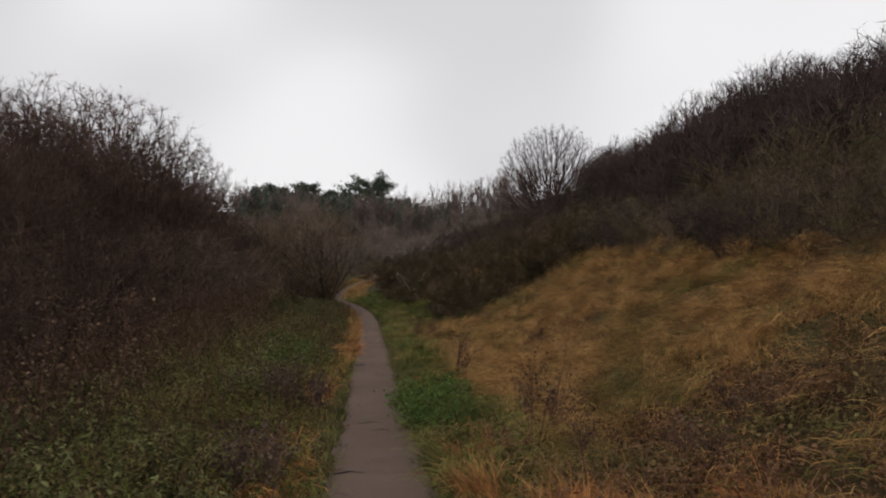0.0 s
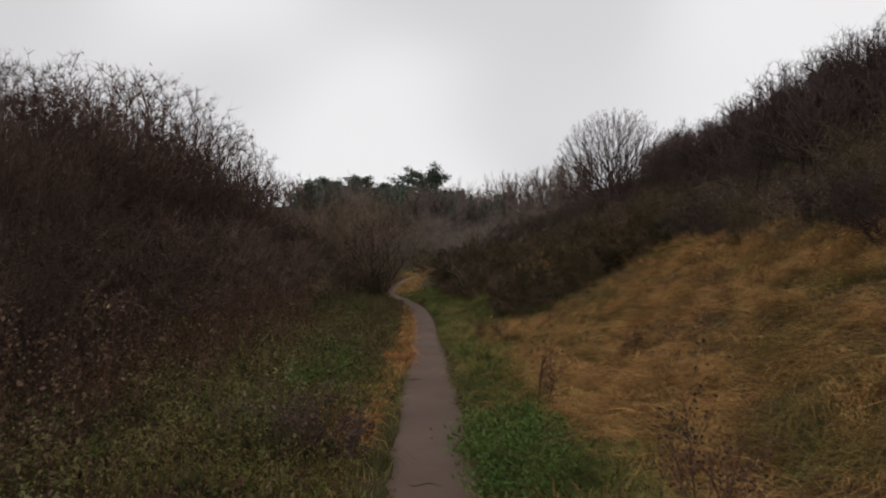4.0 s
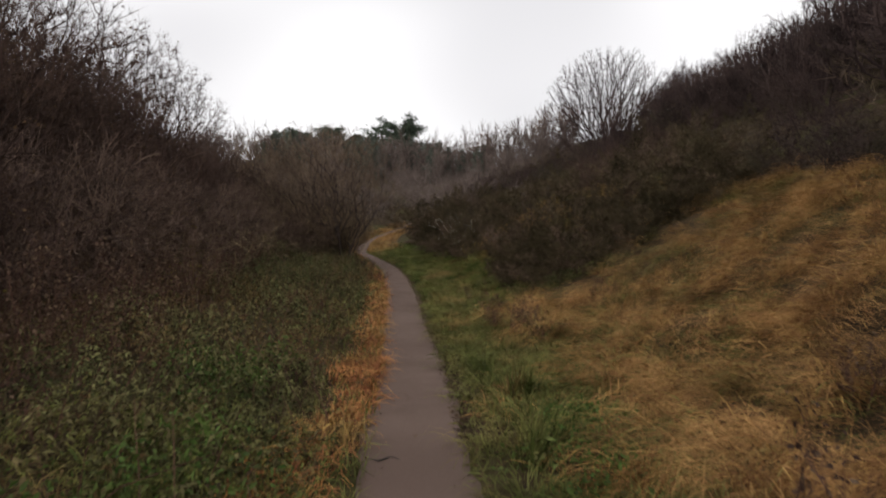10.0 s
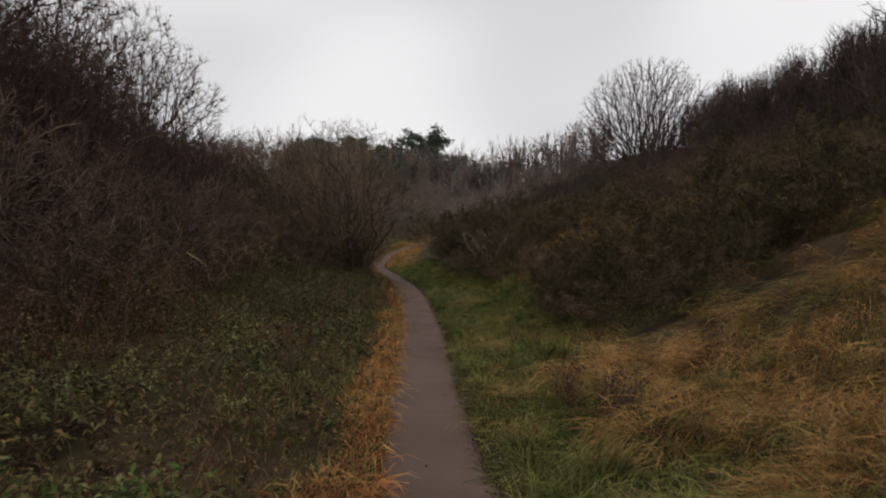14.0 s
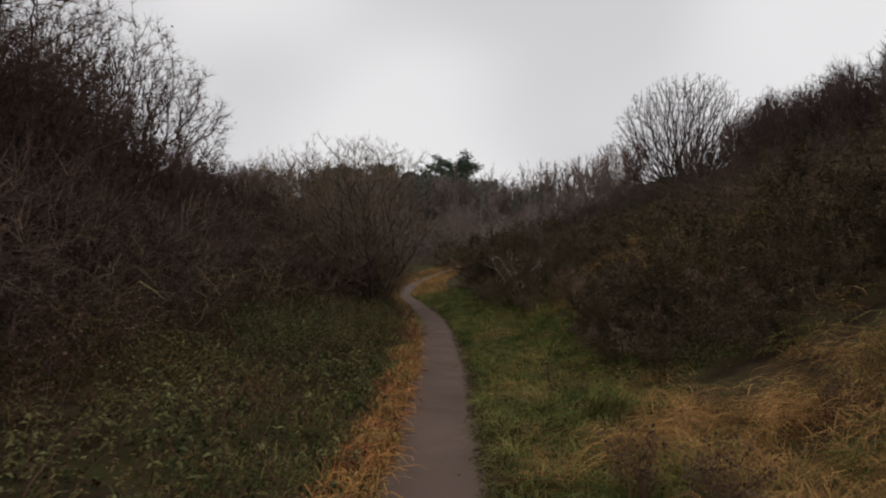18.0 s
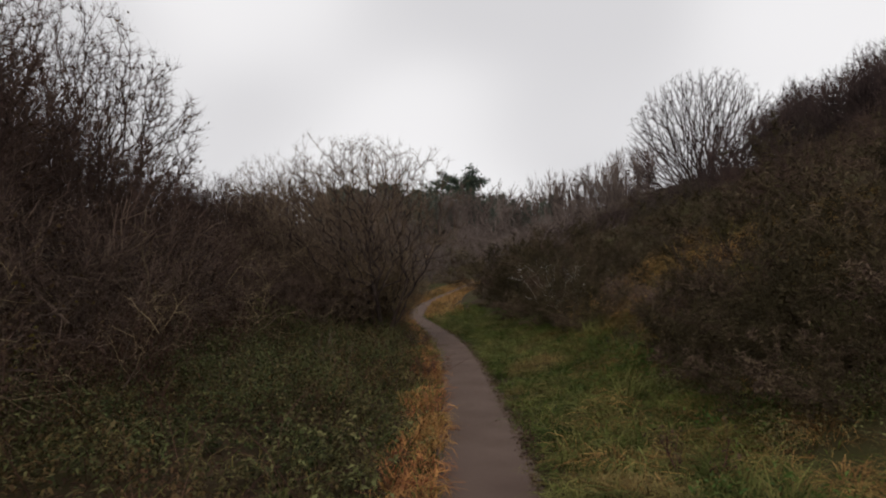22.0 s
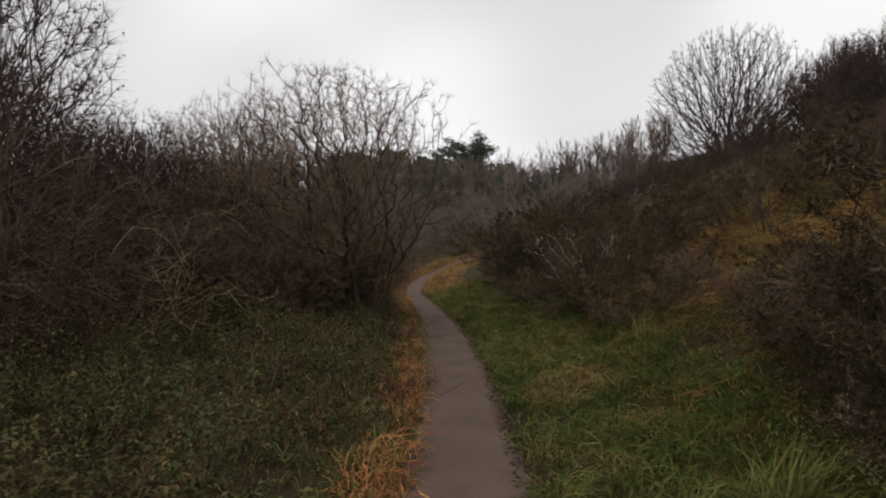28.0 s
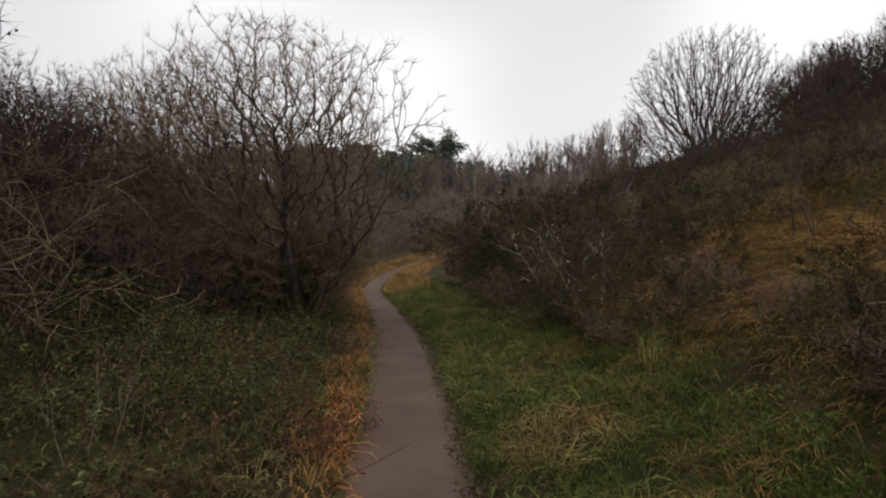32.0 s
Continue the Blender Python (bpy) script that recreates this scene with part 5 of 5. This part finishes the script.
green = np.concatenate([patch(rng, 1.5, 9.6, 0.33, 1.2, 5200, 0.26), patch(rng, 1.3, 13.6, 0.25, 0.9, 900, 0.2), patch(rng, -1.3, 15.0, 0.45, 0.7, 1500, 0.4), patch(rng, -0.9, 12.6, 0.4, 0.9, 1300, 0.4), patch(rng, 0.75, 26.8, 0.5, 0.7, 800, 0.2), patch(rng, 1.7, 24.2, 0.5, 0.3, 1100, 0.22), patch(rng, 0.6, 28.2, 0.4, 0.8, 500, 0.15), patch(rng, 1.1, 21.8, 0.4, 0.5, 900, 0.2)])
low = np.concatenate([patch(rng, 1.7, 28.8, 0.6, 1.1, 4200, 0.35), patch(rng, 1.3, 26.0, 0.5, 0.7, 2600, 0.3), patch(rng, 1.0, 31.6, 0.6, 0.8, 2400, 0.4), patch(rng, 2.2, 24.2, 0.8, 0.6, 2600, 0.35), patch(rng, 2.0, 23.4, 0.6, 0.5, 2000, 0.3)])
cover("low_bramble_patch", M_BRAMBLE, [leaves(rng, low, rng.uniform(0.018, 0.042, len(low)), 0.4, 0.2)], "low dark brambles at the foot of the bank", "brambles")
cover("nettle_leaves", M_NETTLE, [leaves(rng, green, rng.uniform(0.028, 0.068, len(green)), 0.35, 0.2)], "bright green nettles beside the path", "nettles")
c = np.concatenate([patch(rng, 0.35, 30.8, 0.25, 0.3, 5, 0.0), patch(rng, 0.9, 25.4, 0.3, 0.5, 5, 0.0), patch(rng, 1.25, 15.5, 0.3, 3.0, 14, 0.0), patch(rng, 0.95, 19.5, 0.25, 2.0, 10, 0.0)])
cover("sedge_tufts", M_GREEN, [tussocks(rng, c, 55, (0.2, 0.4), (0.008, 0.013), 0.95, 0.0)], "arching tufts of fresh green sedge", "grass")
c = np.concatenate([patch(rng, 3.0, 5.0, 0.7, 1.5, 50, 0.0), patch(rng, 1.95, 6.4, 0.15, 1.0, 10, 0.0)])
cover("orange_grass_tufts", M_ORANGE, [tussocks(rng, c, 60, (0.2, 0.42), (0.004, 0.008), 1.2, np.pi)], "orange-brown tufts of dead grass", "grass")
p, d = place(rng, 1500, 3.6, 8.0, 1.0, 4.6, lambda x, y, d, u: u < 0.6 + 0.6 * ripple(x, y, 1.6, 2.0))
dock = [leafy(rng, p, rng.uniform(0.1, 0.4, len(p)), rng.uniform(0.05, 0.3, len(p)), 14, (0.03, 0.075), 0.2)]
low = np.concatenate([patch(rng, 3.3, 5.7, 0.8, 0.7, 2600, 0.3), patch(rng, 2.9, 4.6, 0.6, 0.5, 1500, 0.25), patch(rng, 4.3, 7.0, 0.7, 0.7, 1500, 0.35)])
cover("withered_dock_leaves", M_DOCK, dock + [leaves(rng, low, rng.uniform(0.02, 0.06, len(low)), 0.3)], "curled reddish-brown dock leaves in the dry grass", "weeds")
for i, (x, y, h) in enumerate(((2.35, 31.3, 1.7), (2.9, 30.6, 1.5), (2.5, 32.4, 1.6), (4.4, 31.2, 1.2))):
    stalk_plant("bare_sapling", x, y, h, 3, M_BARK, 440 + i, "small dark bare sapling on the dry slope", side=6, spread_out=0.7, r0=0.018)
for i, (x, y, h) in enumerate(((1.55, 27.5, 1.0), (1.4, 29.4, 0.6), (1.9, 26.4, 0.9), (1.2, 31.2, 0.85))):
    me = shrub_meshes(*crowned(460 + i, 320, 0.9, 0.7, 0.55, (7, 4, 3), 0.009, base_r=0.2, zig=0.16, least=0.0028, low=0.05, twigs=4, twig=0.7, rise=-0.3, lump=0.2), M_STALK, M_TWIG_DARK, 0)
    stand("bare_bush", me, x, y, 1.3 * i, h, "low leafless brown bush at the foot of the dry slope", "bush", "low bare bushes")
# dead leaves along the path's edges
p, d = place(rng, 20000, -2, 40, -0.5, 0.58, lambda x, y, d, u: ((d > 0.3) & (u < 0.25 + 0.75 * smooth(y, 16, 20))) | ((np.abs(d) > 0.29) & (u < 0.3)) | (u < 0.025))
p[:, 2] += 0.03
cover("fallen_leaves", M_LEAF_DEAD, [leaves(rng, p, rng.uniform(0.02, 0.05, len(p)), 0.75)], "small brown fallen leaves along the path edges", "leaves")
# dead leaves and broken stalks on the soil under the brambles and the thicket
p, d = place(rng, 60000, 0, 42, -6.5, -0.6, lambda x, y, d, u: u < 0.75 + 0.4 * ripple(x, y, 1.4, 2.0))
p[:, 2] += rng.uniform(0.0, 0.06, len(p))
cover("leaf_litter", M_LITTER, [leaves(rng, p, rng.uniform(0.025, 0.065, len(p)), 0.6, 0.24)], "brown dead leaves littering the soil under the brambles", "leaves")
p, d = place(rng, 5000, 14, 40, 0.27, 0.46)
p[:, 2] += 0.03
cover("path_edge_litter", M_LITTER, [leaves(rng, p, rng.uniform(0.015, 0.04, len(p)), 0.7, 0.26)], "small damp brown leaves on the path edge", "leaves")
# cracks across the asphalt
for x, y, w in ((0.86, 6.67, 0.34), (0.98, 8.3, 0.2), (0.83, 8.66, 0.26), (0.12, 13.7, 0.2), (-2.3, 35.9, 0.2), (-2.05, 34.7, 0.16)):
    t = np.linspace(-0.5, 0.5, 9)
    px, py = x + t * w, y + 0.03 * np.sin(t * 9 + x) + t * 0.04
    q = np.stack([px, py, land(px, py) + 0.031], 1)
    ob = new("crack", mesh_of("crack", *tubes(q[None], (0.006 * (1.05 - np.abs(t) * 2) + 0.0015)[None], 4), M_CRACK))
    tagged(ob, "dark damp crack across the asphalt path", "crack", "cracks in the path")
